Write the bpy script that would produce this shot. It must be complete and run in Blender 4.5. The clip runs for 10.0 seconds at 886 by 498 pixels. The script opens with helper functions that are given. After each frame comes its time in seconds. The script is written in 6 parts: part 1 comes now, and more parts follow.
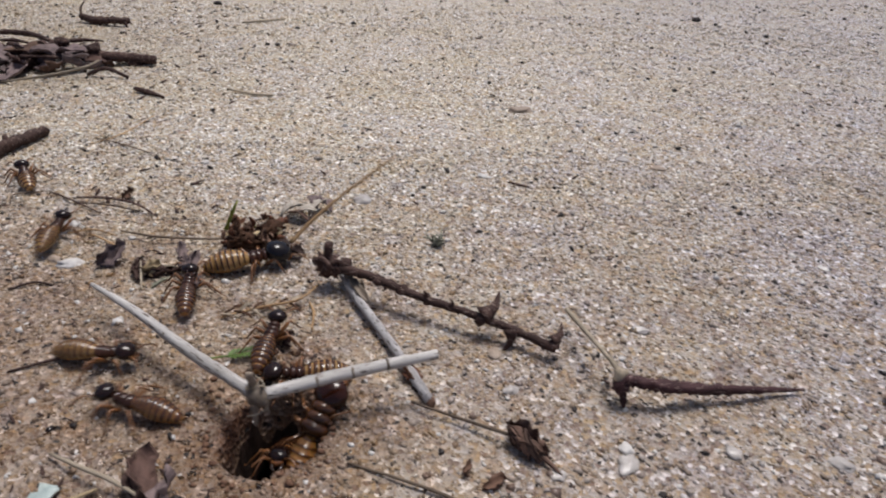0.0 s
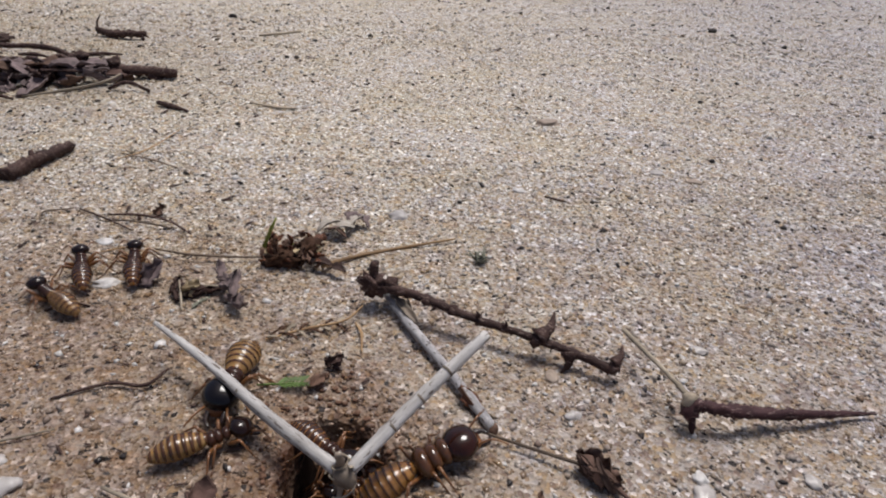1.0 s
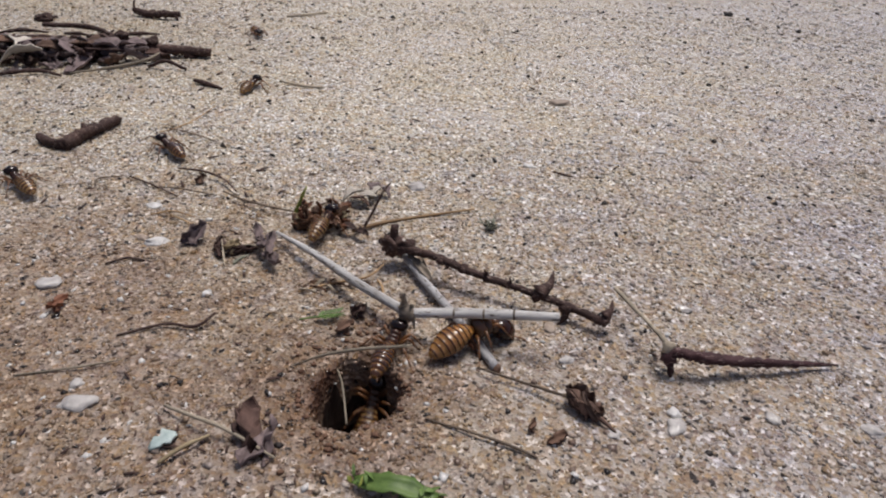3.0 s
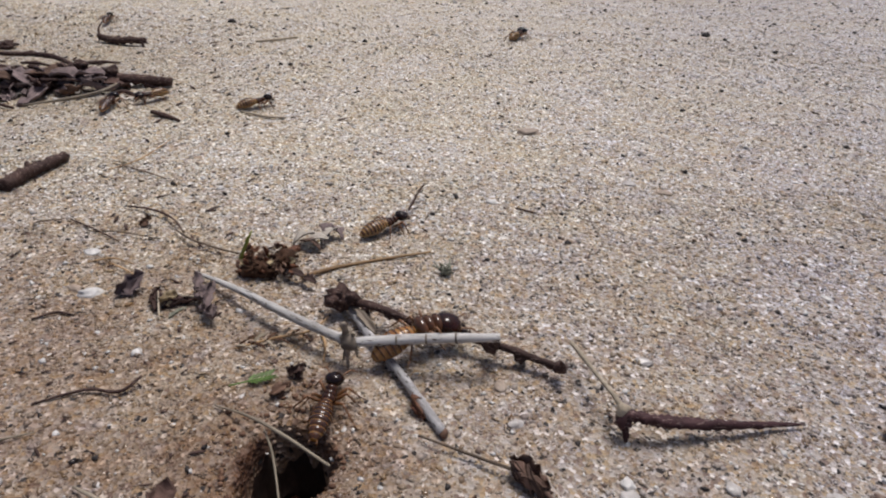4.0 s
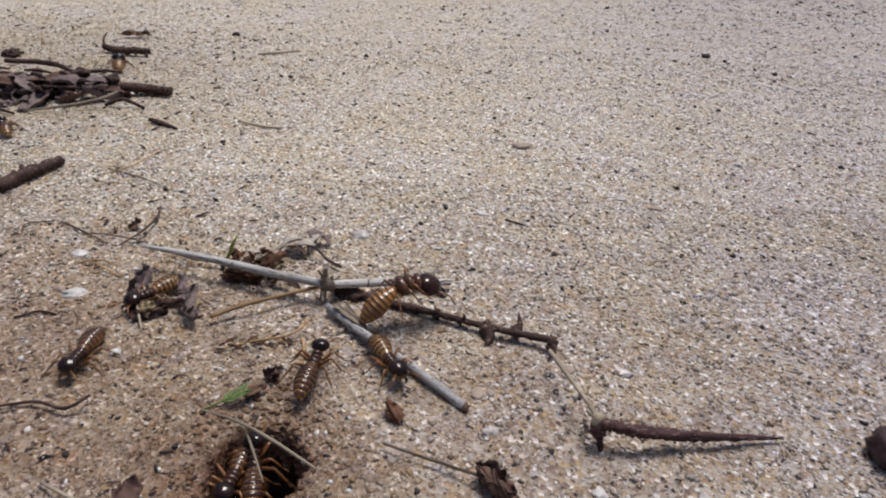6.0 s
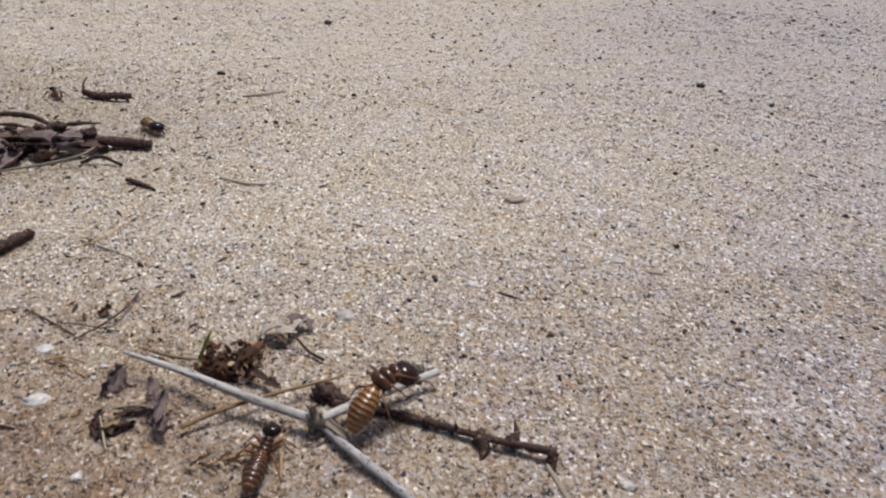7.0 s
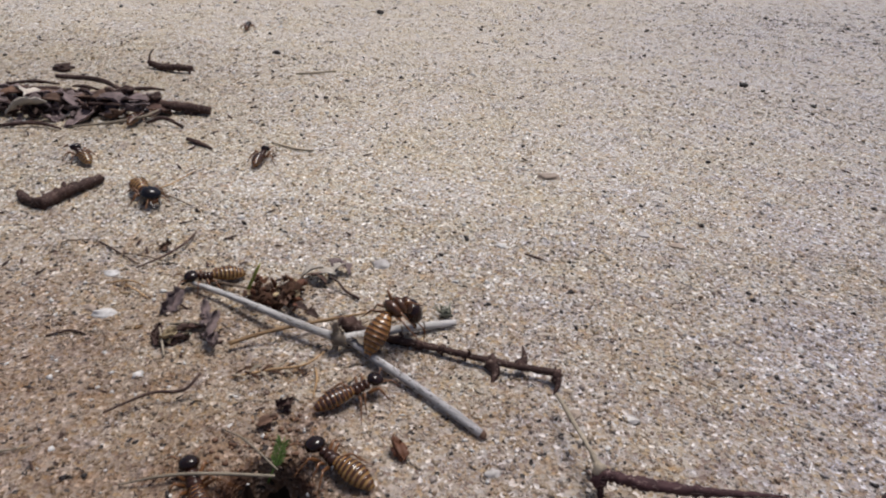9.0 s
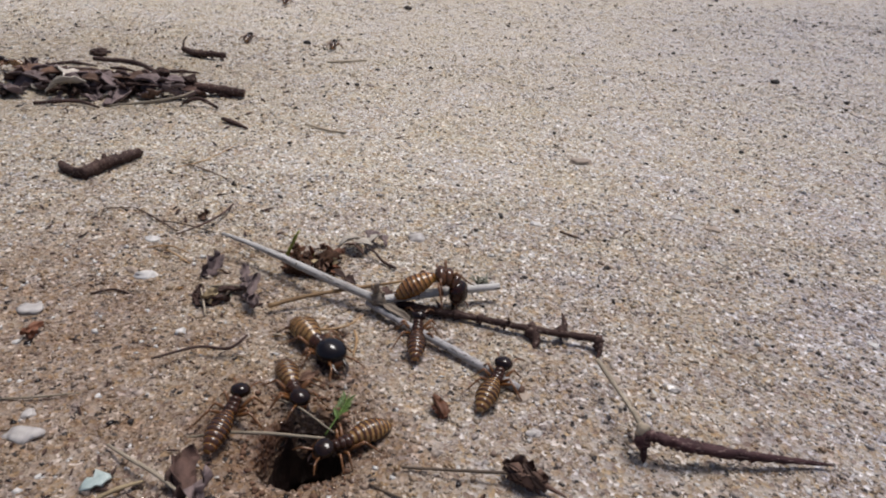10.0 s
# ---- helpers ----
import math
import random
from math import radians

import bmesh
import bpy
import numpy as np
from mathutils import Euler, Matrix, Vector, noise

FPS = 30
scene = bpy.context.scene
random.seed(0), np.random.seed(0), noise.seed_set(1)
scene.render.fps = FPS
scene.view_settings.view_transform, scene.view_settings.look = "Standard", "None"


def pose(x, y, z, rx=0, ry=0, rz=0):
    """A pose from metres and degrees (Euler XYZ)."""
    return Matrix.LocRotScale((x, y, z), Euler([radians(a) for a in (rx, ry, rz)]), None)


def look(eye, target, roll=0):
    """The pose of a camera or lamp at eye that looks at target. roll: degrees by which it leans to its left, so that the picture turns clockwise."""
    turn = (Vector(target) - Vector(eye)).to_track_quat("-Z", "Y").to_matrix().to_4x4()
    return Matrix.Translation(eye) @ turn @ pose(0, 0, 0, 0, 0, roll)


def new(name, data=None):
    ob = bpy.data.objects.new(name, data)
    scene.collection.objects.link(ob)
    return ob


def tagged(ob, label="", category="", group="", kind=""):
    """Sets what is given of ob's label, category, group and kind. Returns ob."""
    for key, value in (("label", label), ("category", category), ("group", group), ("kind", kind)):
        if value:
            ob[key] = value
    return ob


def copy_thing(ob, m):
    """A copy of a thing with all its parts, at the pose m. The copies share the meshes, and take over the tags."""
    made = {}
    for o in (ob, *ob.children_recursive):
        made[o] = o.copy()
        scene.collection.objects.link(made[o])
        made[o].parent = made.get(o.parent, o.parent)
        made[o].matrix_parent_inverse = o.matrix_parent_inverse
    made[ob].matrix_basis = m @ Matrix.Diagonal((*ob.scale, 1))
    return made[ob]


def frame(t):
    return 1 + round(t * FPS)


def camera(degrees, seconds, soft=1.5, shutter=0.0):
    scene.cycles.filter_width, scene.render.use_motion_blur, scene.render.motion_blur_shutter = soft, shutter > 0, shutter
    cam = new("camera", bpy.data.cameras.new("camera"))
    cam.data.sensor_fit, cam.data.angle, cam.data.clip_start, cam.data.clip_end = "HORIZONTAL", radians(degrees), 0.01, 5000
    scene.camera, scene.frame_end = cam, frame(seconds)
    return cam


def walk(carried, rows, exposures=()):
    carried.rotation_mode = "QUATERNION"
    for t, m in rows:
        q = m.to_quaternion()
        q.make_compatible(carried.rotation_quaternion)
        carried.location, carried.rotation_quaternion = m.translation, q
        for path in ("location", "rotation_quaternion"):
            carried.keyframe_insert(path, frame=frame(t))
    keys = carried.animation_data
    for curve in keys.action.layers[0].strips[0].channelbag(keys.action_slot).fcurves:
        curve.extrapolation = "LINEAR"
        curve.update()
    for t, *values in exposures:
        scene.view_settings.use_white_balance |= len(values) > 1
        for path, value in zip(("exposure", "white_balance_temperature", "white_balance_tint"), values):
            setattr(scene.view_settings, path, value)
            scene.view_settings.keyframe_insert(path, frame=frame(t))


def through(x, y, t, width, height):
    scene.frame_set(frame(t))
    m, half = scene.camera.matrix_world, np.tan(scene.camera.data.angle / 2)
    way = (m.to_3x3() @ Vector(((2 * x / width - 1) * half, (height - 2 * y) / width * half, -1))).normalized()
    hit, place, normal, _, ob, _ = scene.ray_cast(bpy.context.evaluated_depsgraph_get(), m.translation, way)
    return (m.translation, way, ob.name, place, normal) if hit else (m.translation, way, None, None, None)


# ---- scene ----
# All lengths below are written in centimetres and brought to metres by CM.
CM = 0.01
cam = camera(67.05, 10.0, soft=2.05, shutter=0.3)
PATH = [
    (0, 0.001, 0.000, 4.856, 59.83, -2.92, -0.60),
    (0.5, -0.521, 0.273, 4.836, 60.48, -2.58, -0.54),
    (1, -0.601, 0.276, 4.781, 60.75, -2.74, -0.71),
    (1.5, -0.665, -0.318, 4.984, 60.01, -2.84, -0.08),
    (2, -0.762, -0.759, 5.275, 59.42, -2.37, 0.58),
    (2.2, -0.685, -0.805, 5.155, 59.32, -2.45, 0.76),
    (3.3, -0.435, -0.497, 5.081, 59.00, -2.84, 1.12),
    (3.5, -0.294, -0.319, 5.141, 59.27, -2.92, 0.98),
    (4, 0.019, -0.011, 5.287, 60.14, -2.55, 0.28),
    (4.5, 0.114, -0.372, 5.302, 60.19, -2.69, 0.85),
    (5, 0.444, -0.393, 5.283, 60.52, -3.10, 1.49),
    (5.2, 0.296, -0.427, 5.370, 60.97, -3.24, 1.55),
    (6.3, 0.394, 0.153, 5.134, 61.74, -3.22, 1.09),
    (6.5, 0.473, 0.357, 5.233, 61.80, -3.13, 0.94),
    (7, 0.400, 0.966, 5.898, 62.45, -2.52, 0.51),
    (7.5, 0.541, 1.076, 6.509, 63.04, -1.52, 0.43),
    (8, 0.251, 0.843, 6.279, 63.53, -2.08, 0.58),
    (8.5, 0.407, 0.367, 5.868, 62.70, -3.03, 2.23),
    (9, 0.563, -0.064, 5.601, 62.35, -3.93, 4.92),
    (9.5, 0.290, -0.344, 5.287, 62.35, -3.91, 6.21),
    (10, 0.306, -0.352, 5.114, 62.70, -4.34, 6.74),
]
walk(cam, [(t, pose(x * CM, y * CM, z * CM, rx, ry, rz)) for t, x, y, z, rx, ry, rz in PATH],
     exposures=[(0.0, -0.14, 6400, 10.8), (10.0, -0.14, 6400, 10.8)])

# ---- daylight: a high sun, a little beyond and to the right of the nest ----
SUN_FROM = Vector((0.14, 0.26, 0.95)).normalized()
world = bpy.data.worlds.new("sky")
scene.world = world
world.use_nodes = True
wn = world.node_tree
sky = wn.nodes.new("ShaderNodeTexSky")
sky.sky_type = "NISHITA"
sky.sun_disc = False
sky.sun_elevation = math.asin(SUN_FROM.z)
sky.sun_rotation = math.atan2(SUN_FROM.x, SUN_FROM.y)
sky.air_density, sky.dust_density, sky.ozone_density = 0.6, 4.0, 0.9
wn.nodes["Background"].inputs["Strength"].default_value = 0.112
wn.links.new(sky.outputs["Color"], wn.nodes["Background"].inputs["Color"])
sun_data = bpy.data.lights.new("sun", "SUN")
sun_data.energy, sun_data.angle, sun_data.color = 3.25, radians(21), (1.0, 0.965, 0.92)
sun = new("sun", sun_data)
sun.matrix_world = look(SUN_FROM * 3.0, (0, 0, 0))


# ---- materials ----
def nodes_of(name):
    m = bpy.data.materials.new(name)
    m.use_nodes = True
    return m, m.node_tree, m.node_tree.nodes["Principled BSDF"]


def ramp(tree, stops, constant=False):
    n = tree.nodes.new("ShaderNodeValToRGB")
    n.color_ramp.interpolation = "CONSTANT" if constant else "LINEAR"
    els = n.color_ramp.elements
    while len(els) < len(stops):
        els.new(0.5)
    for e, (p, c) in zip(els, stops):
        e.position, e.color = p, (*c, 1)
    return n


def coords(tree, scale=(1, 1, 1)):
    tc = tree.nodes.new("ShaderNodeTexCoord")
    mp = tree.nodes.new("ShaderNodeMapping")
    mp.inputs["Scale"].default_value = scale
    tree.links.new(tc.outputs["Object"], mp.inputs["Vector"])
    return mp.outputs["Vector"]


def noise_node(tree, vec, scale, detail=4, rough=0.6):
    n = tree.nodes.new("ShaderNodeTexNoise")
    n.inputs["Scale"].default_value, n.inputs["Detail"].default_value, n.inputs["Roughness"].default_value = scale, detail, rough
    tree.links.new(vec, n.inputs["Vector"])
    return n.outputs["Fac"]


def add_bump(tree, bsdf, height, strength, distance):
    b = tree.nodes.new("ShaderNodeBump")
    b.inputs["Strength"].default_value, b.inputs["Distance"].default_value = strength, distance
    tree.links.new(height, b.inputs["Height"])
    tree.links.new(b.outputs["Normal"], bsdf.inputs["Normal"])


def mixed(tree, fac, a, b, kind="MIX"):
    n = tree.nodes.new("ShaderNodeMix")
    n.data_type, n.blend_type = "RGBA", kind
    for value, sock in ((fac, n.inputs[0]), (a, n.inputs[6]), (b, n.inputs[7])):
        if isinstance(value, (int, float)):
            sock.default_value = value
        elif isinstance(value, tuple):
            sock.default_value = (*value, 1)
        else:
            tree.links.new(value, sock)
    return n.outputs[2]


def organic(name, dark, light, stretch=(400, 400, 400), rough=0.7, bump=0.5, relief=0.0001, fleck=None, spread=0.35):
    """Weathered plant matter: grain at two sizes, with an uneven tone from thing to thing."""
    m, tree, bsdf = nodes_of(name)
    v = coords(tree, stretch)
    fine = noise_node(tree, v, 3.0, 5, 0.65)
    broad = noise_node(tree, v, 0.45, 3, 0.5)
    c1 = ramp(tree, [(0.3, dark), (0.7, light)])
    tree.links.new(fine, c1.inputs["Fac"])
    c2 = ramp(tree, [(0.35, tuple(x * 0.6 for x in dark)), (0.65, light)])
    tree.links.new(broad, c2.inputs["Fac"])
    col = mixed(tree, 0.45, c1.outputs["Color"], c2.outputs["Color"])
    if fleck:
        f = ramp(tree, [(0.60, (0, 0, 0)), (0.66, (1, 1, 1))])
        tree.links.new(noise_node(tree, v, 7.0, 2, 0.5), f.inputs["Fac"])
        col = mixed(tree, f.outputs["Color"], col, fleck)
    info = tree.nodes.new("ShaderNodeObjectInfo")
    hsv = tree.nodes.new("ShaderNodeHueSaturation")
    rng = tree.nodes.new("ShaderNodeMapRange")
    rng.inputs["To Min"].default_value, rng.inputs["To Max"].default_value = 1 - spread, 1 + spread
    tree.links.new(info.outputs["Random"], rng.inputs["Value"])
    tree.links.new(rng.outputs["Result"], hsv.inputs["Value"])
    tree.links.new(col, hsv.inputs["Color"])
    tree.links.new(hsv.outputs["Color"], bsdf.inputs["Base Color"])
    bsdf.inputs["Roughness"].default_value = rough
    add_bump(tree, bsdf, fine, bump, relief)
    bsdf.inputs["Specular IOR Level"].default_value = 0.25
    return m


GRAIN_COLOURS = [(0.00, (0.385, 0.325, 0.25)), (0.17, (0.46, 0.425, 0.372)), (0.34, (0.325, 0.248, 0.172)), (0.42, (0.515, 0.50, 0.48)),
                 (0.56, (0.41, 0.372, 0.34)), (0.67, (0.44, 0.348, 0.225)), (0.755, (0.84, 0.83, 0.82)), (0.828, (0.255, 0.195, 0.165)),
                 (0.887, (0.028, 0.021, 0.020)), (0.912, (0.53, 0.485, 0.44))]


def blend_in(tree, fac, col, tone):
    """The colour, dyed with a tone where fac is high."""
    return mixed(tree, fac, col, mixed(tree, 1.0, col, tone, "MULTIPLY"))


def soil_and_falloff(tree, col):
    """Patches of other sand, the brown soil that the insects have carried up round the nest's mouth, and lens falloff
    put into the sand's colour.
    """
    geo = tree.nodes.new("ShaderNodeNewGeometry")
    place_in = geo.outputs["Position"]

    def spread(x, y, inner, outer):
        """1 within the inner reach of a spot, falling to 0 at the outer one; all in centimetres."""
        far = tree.nodes.new("ShaderNodeVectorMath")
        far.operation = "DISTANCE"
        tree.links.new(place_in, far.inputs[0])
        far.inputs[1].default_value = (x * CM, y * CM, 0)
        wob = tree.nodes.new("ShaderNodeMath")
        wob.operation = "MULTIPLY_ADD"
        wob.inputs[1].default_value = (outer - inner) * 0.9 * CM
        tree.links.new(noise_node(tree, place_in, 120, 4, 0.6), wob.inputs[0])
        tree.links.new(far.outputs["Value"], wob.inputs[2])
        r = tree.nodes.new("ShaderNodeMapRange")
        r.interpolation_type = "SMOOTHSTEP"
        for key, value in (("From Min", (inner + (outer - inner) * 0.45) * CM), ("From Max", (outer + (outer - inner) * 0.45) * CM), ("To Min", 1.0), ("To Max", 0.0)):
            r.inputs[key].default_value = value
        tree.links.new(wob.outputs[0], r.inputs["Value"])
        return r.outputs["Result"]

    def patches(scale, low, high, most):
        r = ramp(tree, [(low, (0, 0, 0)), (high, (most, most, most))])
        tree.links.new(noise_node(tree, place_in, scale, 4, 0.6), r.inputs["Fac"])
        return r.outputs["Color"]

    # yellow, orange and grey-lilac drifts, from a few millimetres to a few centimetres wide
    out = blend_in(tree, patches(42, 0.36, 0.64, 0.85), col, (0.965, 0.93, 0.80))
    out = blend_in(tree, patches(330, 0.52, 0.70, 0.8), out, (0.98, 0.84, 0.68))
    shift = tree.nodes.new("ShaderNodeVectorMath")
    shift.inputs[1].default_value = (0.31, 0.17, 0.0)
    tree.links.new(place_in, shift.inputs[0])
    grey = ramp(tree, [(0.52, (0, 0, 0)), (0.68, (0.9, 0.9, 0.9))])
    tree.links.new(noise_node(tree, shift.outputs[0], 260, 4, 0.6), grey.inputs["Fac"])
    out = blend_in(tree, grey.outputs["Color"], out, (0.86, 0.87, 0.96))
    # a greyer, more lilac tone over a broad area to the east
    out = blend_in(tree, spread(62.0, 28.0, 45.0, 64.0), out, (0.79, 0.805, 0.905))
    # lens falloff towards the right and near edges, put into the sand's colour
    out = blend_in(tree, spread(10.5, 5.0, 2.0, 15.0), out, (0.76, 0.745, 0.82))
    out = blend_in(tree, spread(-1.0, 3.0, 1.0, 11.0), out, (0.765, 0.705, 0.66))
    # brown-dusted ground west of the nest, darkened further for the lens falloff there
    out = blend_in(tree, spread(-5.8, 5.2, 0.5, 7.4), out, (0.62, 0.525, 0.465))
    # a darker, browner tone round the litter
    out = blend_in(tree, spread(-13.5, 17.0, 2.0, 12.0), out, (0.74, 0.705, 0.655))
    # fresh soil at the mouth
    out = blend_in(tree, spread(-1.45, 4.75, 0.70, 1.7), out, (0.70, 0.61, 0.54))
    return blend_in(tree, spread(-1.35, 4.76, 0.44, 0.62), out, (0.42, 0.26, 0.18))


def make_grains():
    m, tree, bsdf = nodes_of("sand grains")
    geo = tree.nodes.new("ShaderNodeNewGeometry")
    r = ramp(tree, GRAIN_COLOURS, True)
    tree.links.new(geo.outputs["Random Per Island"], r.inputs["Fac"])
    tint = noise_node(tree, geo.outputs["Position"], 2600, 2, 0.5)
    t2 = ramp(tree, [(0.3, (0.72, 0.70, 0.68)), (0.7, (1.0, 1.0, 1.0))])
    tree.links.new(tint, t2.inputs["Fac"])
    col = mixed(tree, 1.0, r.outputs["Color"], t2.outputs["Color"], "MULTIPLY")
    tree.links.new(soil_and_falloff(tree, col), bsdf.inputs["Base Color"])
    rr = tree.nodes.new("ShaderNodeMath")
    rr.operation = "MULTIPLY"
    rr.inputs[1].default_value = 37.0
    fr = tree.nodes.new("ShaderNodeMath")
    fr.operation = "FRACT"
    tree.links.new(geo.outputs["Random Per Island"], rr.inputs[0])
    tree.links.new(rr.outputs[0], fr.inputs[0])
    mr = tree.nodes.new("ShaderNodeMapRange")
    mr.inputs["To Min"].default_value, mr.inputs["To Max"].default_value = 0.06, 0.55
    tree.links.new(fr.outputs[0], mr.inputs["Value"])
    tree.links.new(mr.outputs["Result"], bsdf.inputs["Roughness"])
    bsdf.inputs["IOR"].default_value = 1.54
    return m


def make_sand():
    m, tree, bsdf = nodes_of("sand")
    v = coords(tree)
    vor = tree.nodes.new("ShaderNodeTexVoronoi")
    vor.inputs["Scale"].default_value = 1900
    tree.links.new(v, vor.inputs["Vector"])
    sep = tree.nodes.new("ShaderNodeSeparateColor")
    tree.links.new(vor.outputs["Color"], sep.inputs["Color"])
    r = ramp(tree, GRAIN_COLOURS, True)
    tree.links.new(sep.outputs["Red"], r.inputs["Fac"])
    tree.links.new(soil_and_falloff(tree, r.outputs["Color"]), bsdf.inputs["Base Color"])
    bsdf.inputs["Roughness"].default_value = 0.65
    add_bump(tree, bsdf, vor.outputs["Distance"], 0.8, 0.0004)
    return m


def make_shaded_soil():
    """The damp red-brown soil of the nest's shaft, the hole's shade put into its near-black tone: crumbs packed at two
    sizes.
    """
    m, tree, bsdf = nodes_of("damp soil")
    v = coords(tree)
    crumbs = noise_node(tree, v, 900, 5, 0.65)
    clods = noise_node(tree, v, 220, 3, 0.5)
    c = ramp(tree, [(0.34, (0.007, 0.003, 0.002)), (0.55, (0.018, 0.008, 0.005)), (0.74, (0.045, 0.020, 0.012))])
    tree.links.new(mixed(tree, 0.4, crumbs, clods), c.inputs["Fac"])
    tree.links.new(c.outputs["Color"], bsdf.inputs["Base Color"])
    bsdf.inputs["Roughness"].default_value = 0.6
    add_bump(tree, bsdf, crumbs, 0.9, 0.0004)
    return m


def shell(name, dark, light, rough=0.26, through=0.0):
    """Insect cuticle: smooth, glossy, uneven in tone."""
    m, tree, bsdf = nodes_of(name)
    v = coords(tree)
    c = ramp(tree, [(0.3, dark), (0.7, light)])
    tree.links.new(noise_node(tree, v, 420, 3, 0.5), c.inputs["Fac"])
    col = c.outputs["Color"]
    tree.links.new(col, bsdf.inputs["Base Color"])
    bsdf.inputs["Roughness"].default_value = rough
    bsdf.inputs["Specular IOR Level"].default_value = 0.36 if rough < 0.12 else 0.6
    bsdf.inputs["Coat Weight"].default_value = 0.03
    bsdf.inputs["Coat Roughness"].default_value = 0.08
    if through:
        bsdf.inputs["Subsurface Weight"].default_value = through
        bsdf.inputs["Subsurface Radius"].default_value = (0.0006, 0.0003, 0.0001)
    add_bump(tree, bsdf, noise_node(tree, v, 2500, 2, 0.5), 0.15, 0.00003)
    return m


def stone(name, a, b, clear=0.0, rough=0.3):
    m, tree, bsdf = nodes_of(name)
    v = coords(tree)
    c = ramp(tree, [(0.3, a), (0.7, b)])
    n = noise_node(tree, v, 700, 5, 0.6)
    tree.links.new(n, c.inputs["Fac"])
    tree.links.new(c.outputs["Color"], bsdf.inputs["Base Color"])
    bsdf.inputs["Roughness"].default_value = rough
    if clear:
        bsdf.inputs["Subsurface Weight"].default_value = clear
        bsdf.inputs["Subsurface Radius"].default_value = (0.001, 0.001, 0.0009)
    add_bump(tree, bsdf, n, 0.4, 0.0002)
    bsdf.inputs["Specular IOR Level"].default_value = 0.3
    return m


GRAINS, SAND, SHADED_SOIL = make_grains(), make_sand(), make_shaded_soil()
SOIL_CRUMB = stone("red-brown soil crumb", (0.075, 0.036, 0.022), (0.20, 0.112, 0.070), 0.0, 0.8)
STRAW = organic("bleached straw", (0.30, 0.28, 0.26), (0.66, 0.64, 0.62), (90, 700, 700), 0.5, 0.6, 0.0001, (0.12, 0.095, 0.08), 0.14)
STRAW_OLD = organic("grey mottled straw", (0.17, 0.16, 0.163), (0.62, 0.60, 0.60), (150, 500, 500), 0.55, 0.8, 0.00012, (0.07, 0.055, 0.05), 0.1)
STRAW_DARK = organic("straw node", (0.10, 0.075, 0.055), (0.30, 0.25, 0.20), (200, 600, 600), 0.7, 0.6)
STEM_TAN = organic("dry grass stem", (0.20, 0.115, 0.055), (0.38, 0.25, 0.13), (120, 600, 600), 0.6, 0.4)
STEM_DARK = organic("brown stem", (0.055, 0.036, 0.024), (0.20, 0.15, 0.11), (120, 600, 600), 0.7, 0.6)
STEM_GREY = organic("grey stem", (0.22, 0.18, 0.13), (0.40, 0.34, 0.26), (120, 600, 600), 0.7, 0.5)
BARK = organic("dark bark", (0.022, 0.010, 0.009), (0.085, 0.048, 0.039), (160, 500, 500), 0.75, 0.9, 0.00011, (0.18, 0.128, 0.108), 0.14)
BARK_RED = organic("dark red bark", (0.021, 0.008, 0.010), (0.080, 0.036, 0.038), (160, 500, 500), 0.7, 0.9, 0.00011, (0.19, 0.13, 0.12), 0.15)
LITTER = organic("dead leaf", (0.030, 0.015, 0.013), (0.13, 0.078, 0.064), (250, 350, 350), 0.8, 0.9, 0.00006, None, 0.5)
LITTER_GREY = organic("grey leaf litter", (0.085, 0.062, 0.062), (0.27, 0.205, 0.20), (250, 350, 350), 0.8, 0.9, 0.00006, None, 0.3)
LEAF_RED = organic("red-brown leaf", (0.12, 0.045, 0.025), (0.26, 0.12, 0.07), (250, 350, 350), 0.6, 0.6)
LEAF_BROWN = organic("brown leaf chip", (0.07, 0.035, 0.022), (0.20, 0.12, 0.085), (250, 350, 350), 0.75, 0.7, 0.00006)
HUSK = organic("dry husk", (0.055, 0.030, 0.023), (0.19, 0.12, 0.092), (300, 500, 500), 0.8, 0.9, 0.00006, None, 0.5)
MOSS = organic("dark moss", (0.034, 0.016, 0.010), (0.12, 0.060, 0.034), (500, 500, 500), 0.9, 1.0, 0.00006)
GREEN = organic("fresh green leaf", (0.055, 0.10, 0.024), (0.14, 0.21, 0.055), (300, 600, 600), 0.45, 0.4)
YELLOW_GREEN = organic("yellow-green blade", (0.16, 0.19, 0.03), (0.30, 0.31, 0.07), (200, 600, 600), 0.5, 0.4)
GREY_GREEN = organic("grey-green tuft", (0.13, 0.135, 0.10), (0.29, 0.29, 0.23), (400, 500, 500), 0.85, 0.7)
PALE_LEAF = organic("pale dry leaflet", (0.30, 0.22, 0.12), (0.50, 0.40, 0.25), (200, 500, 500), 0.65, 0.5)
WING = organic("papery scale", (0.30, 0.26, 0.215), (0.58, 0.53, 0.46), (150, 800, 800), 0.45, 0.6)
QUARTZ = stone("white quartz", (0.44, 0.42, 0.40), (0.64, 0.62, 0.60), 0.3, 0.3)
CLEAR_QUARTZ = stone("milky quartz", (0.34, 0.315, 0.295), (0.50, 0.47, 0.45), 0.5, 0.15)
TAN_STONE = stone("tan stone", (0.24, 0.185, 0.145), (0.37, 0.30, 0.24), 0.0, 0.5)
DARK_STONE = stone("dark stone", (0.016, 0.008, 0.010), (0.055, 0.029, 0.031), 0.0, 0.5)
BLACK_GRAIN = stone("black mineral", (0.010, 0.008, 0.008), (0.036, 0.028, 0.026), 0.0, 0.6)
BLUE_CHIP = stone("blue-green chip", (0.27, 0.34, 0.33), (0.46, 0.52, 0.50), 0.0, 0.5)
ABDOMEN = shell("golden abdomen", (0.17, 0.085, 0.024), (0.36, 0.215, 0.075), 0.24, 0.25)
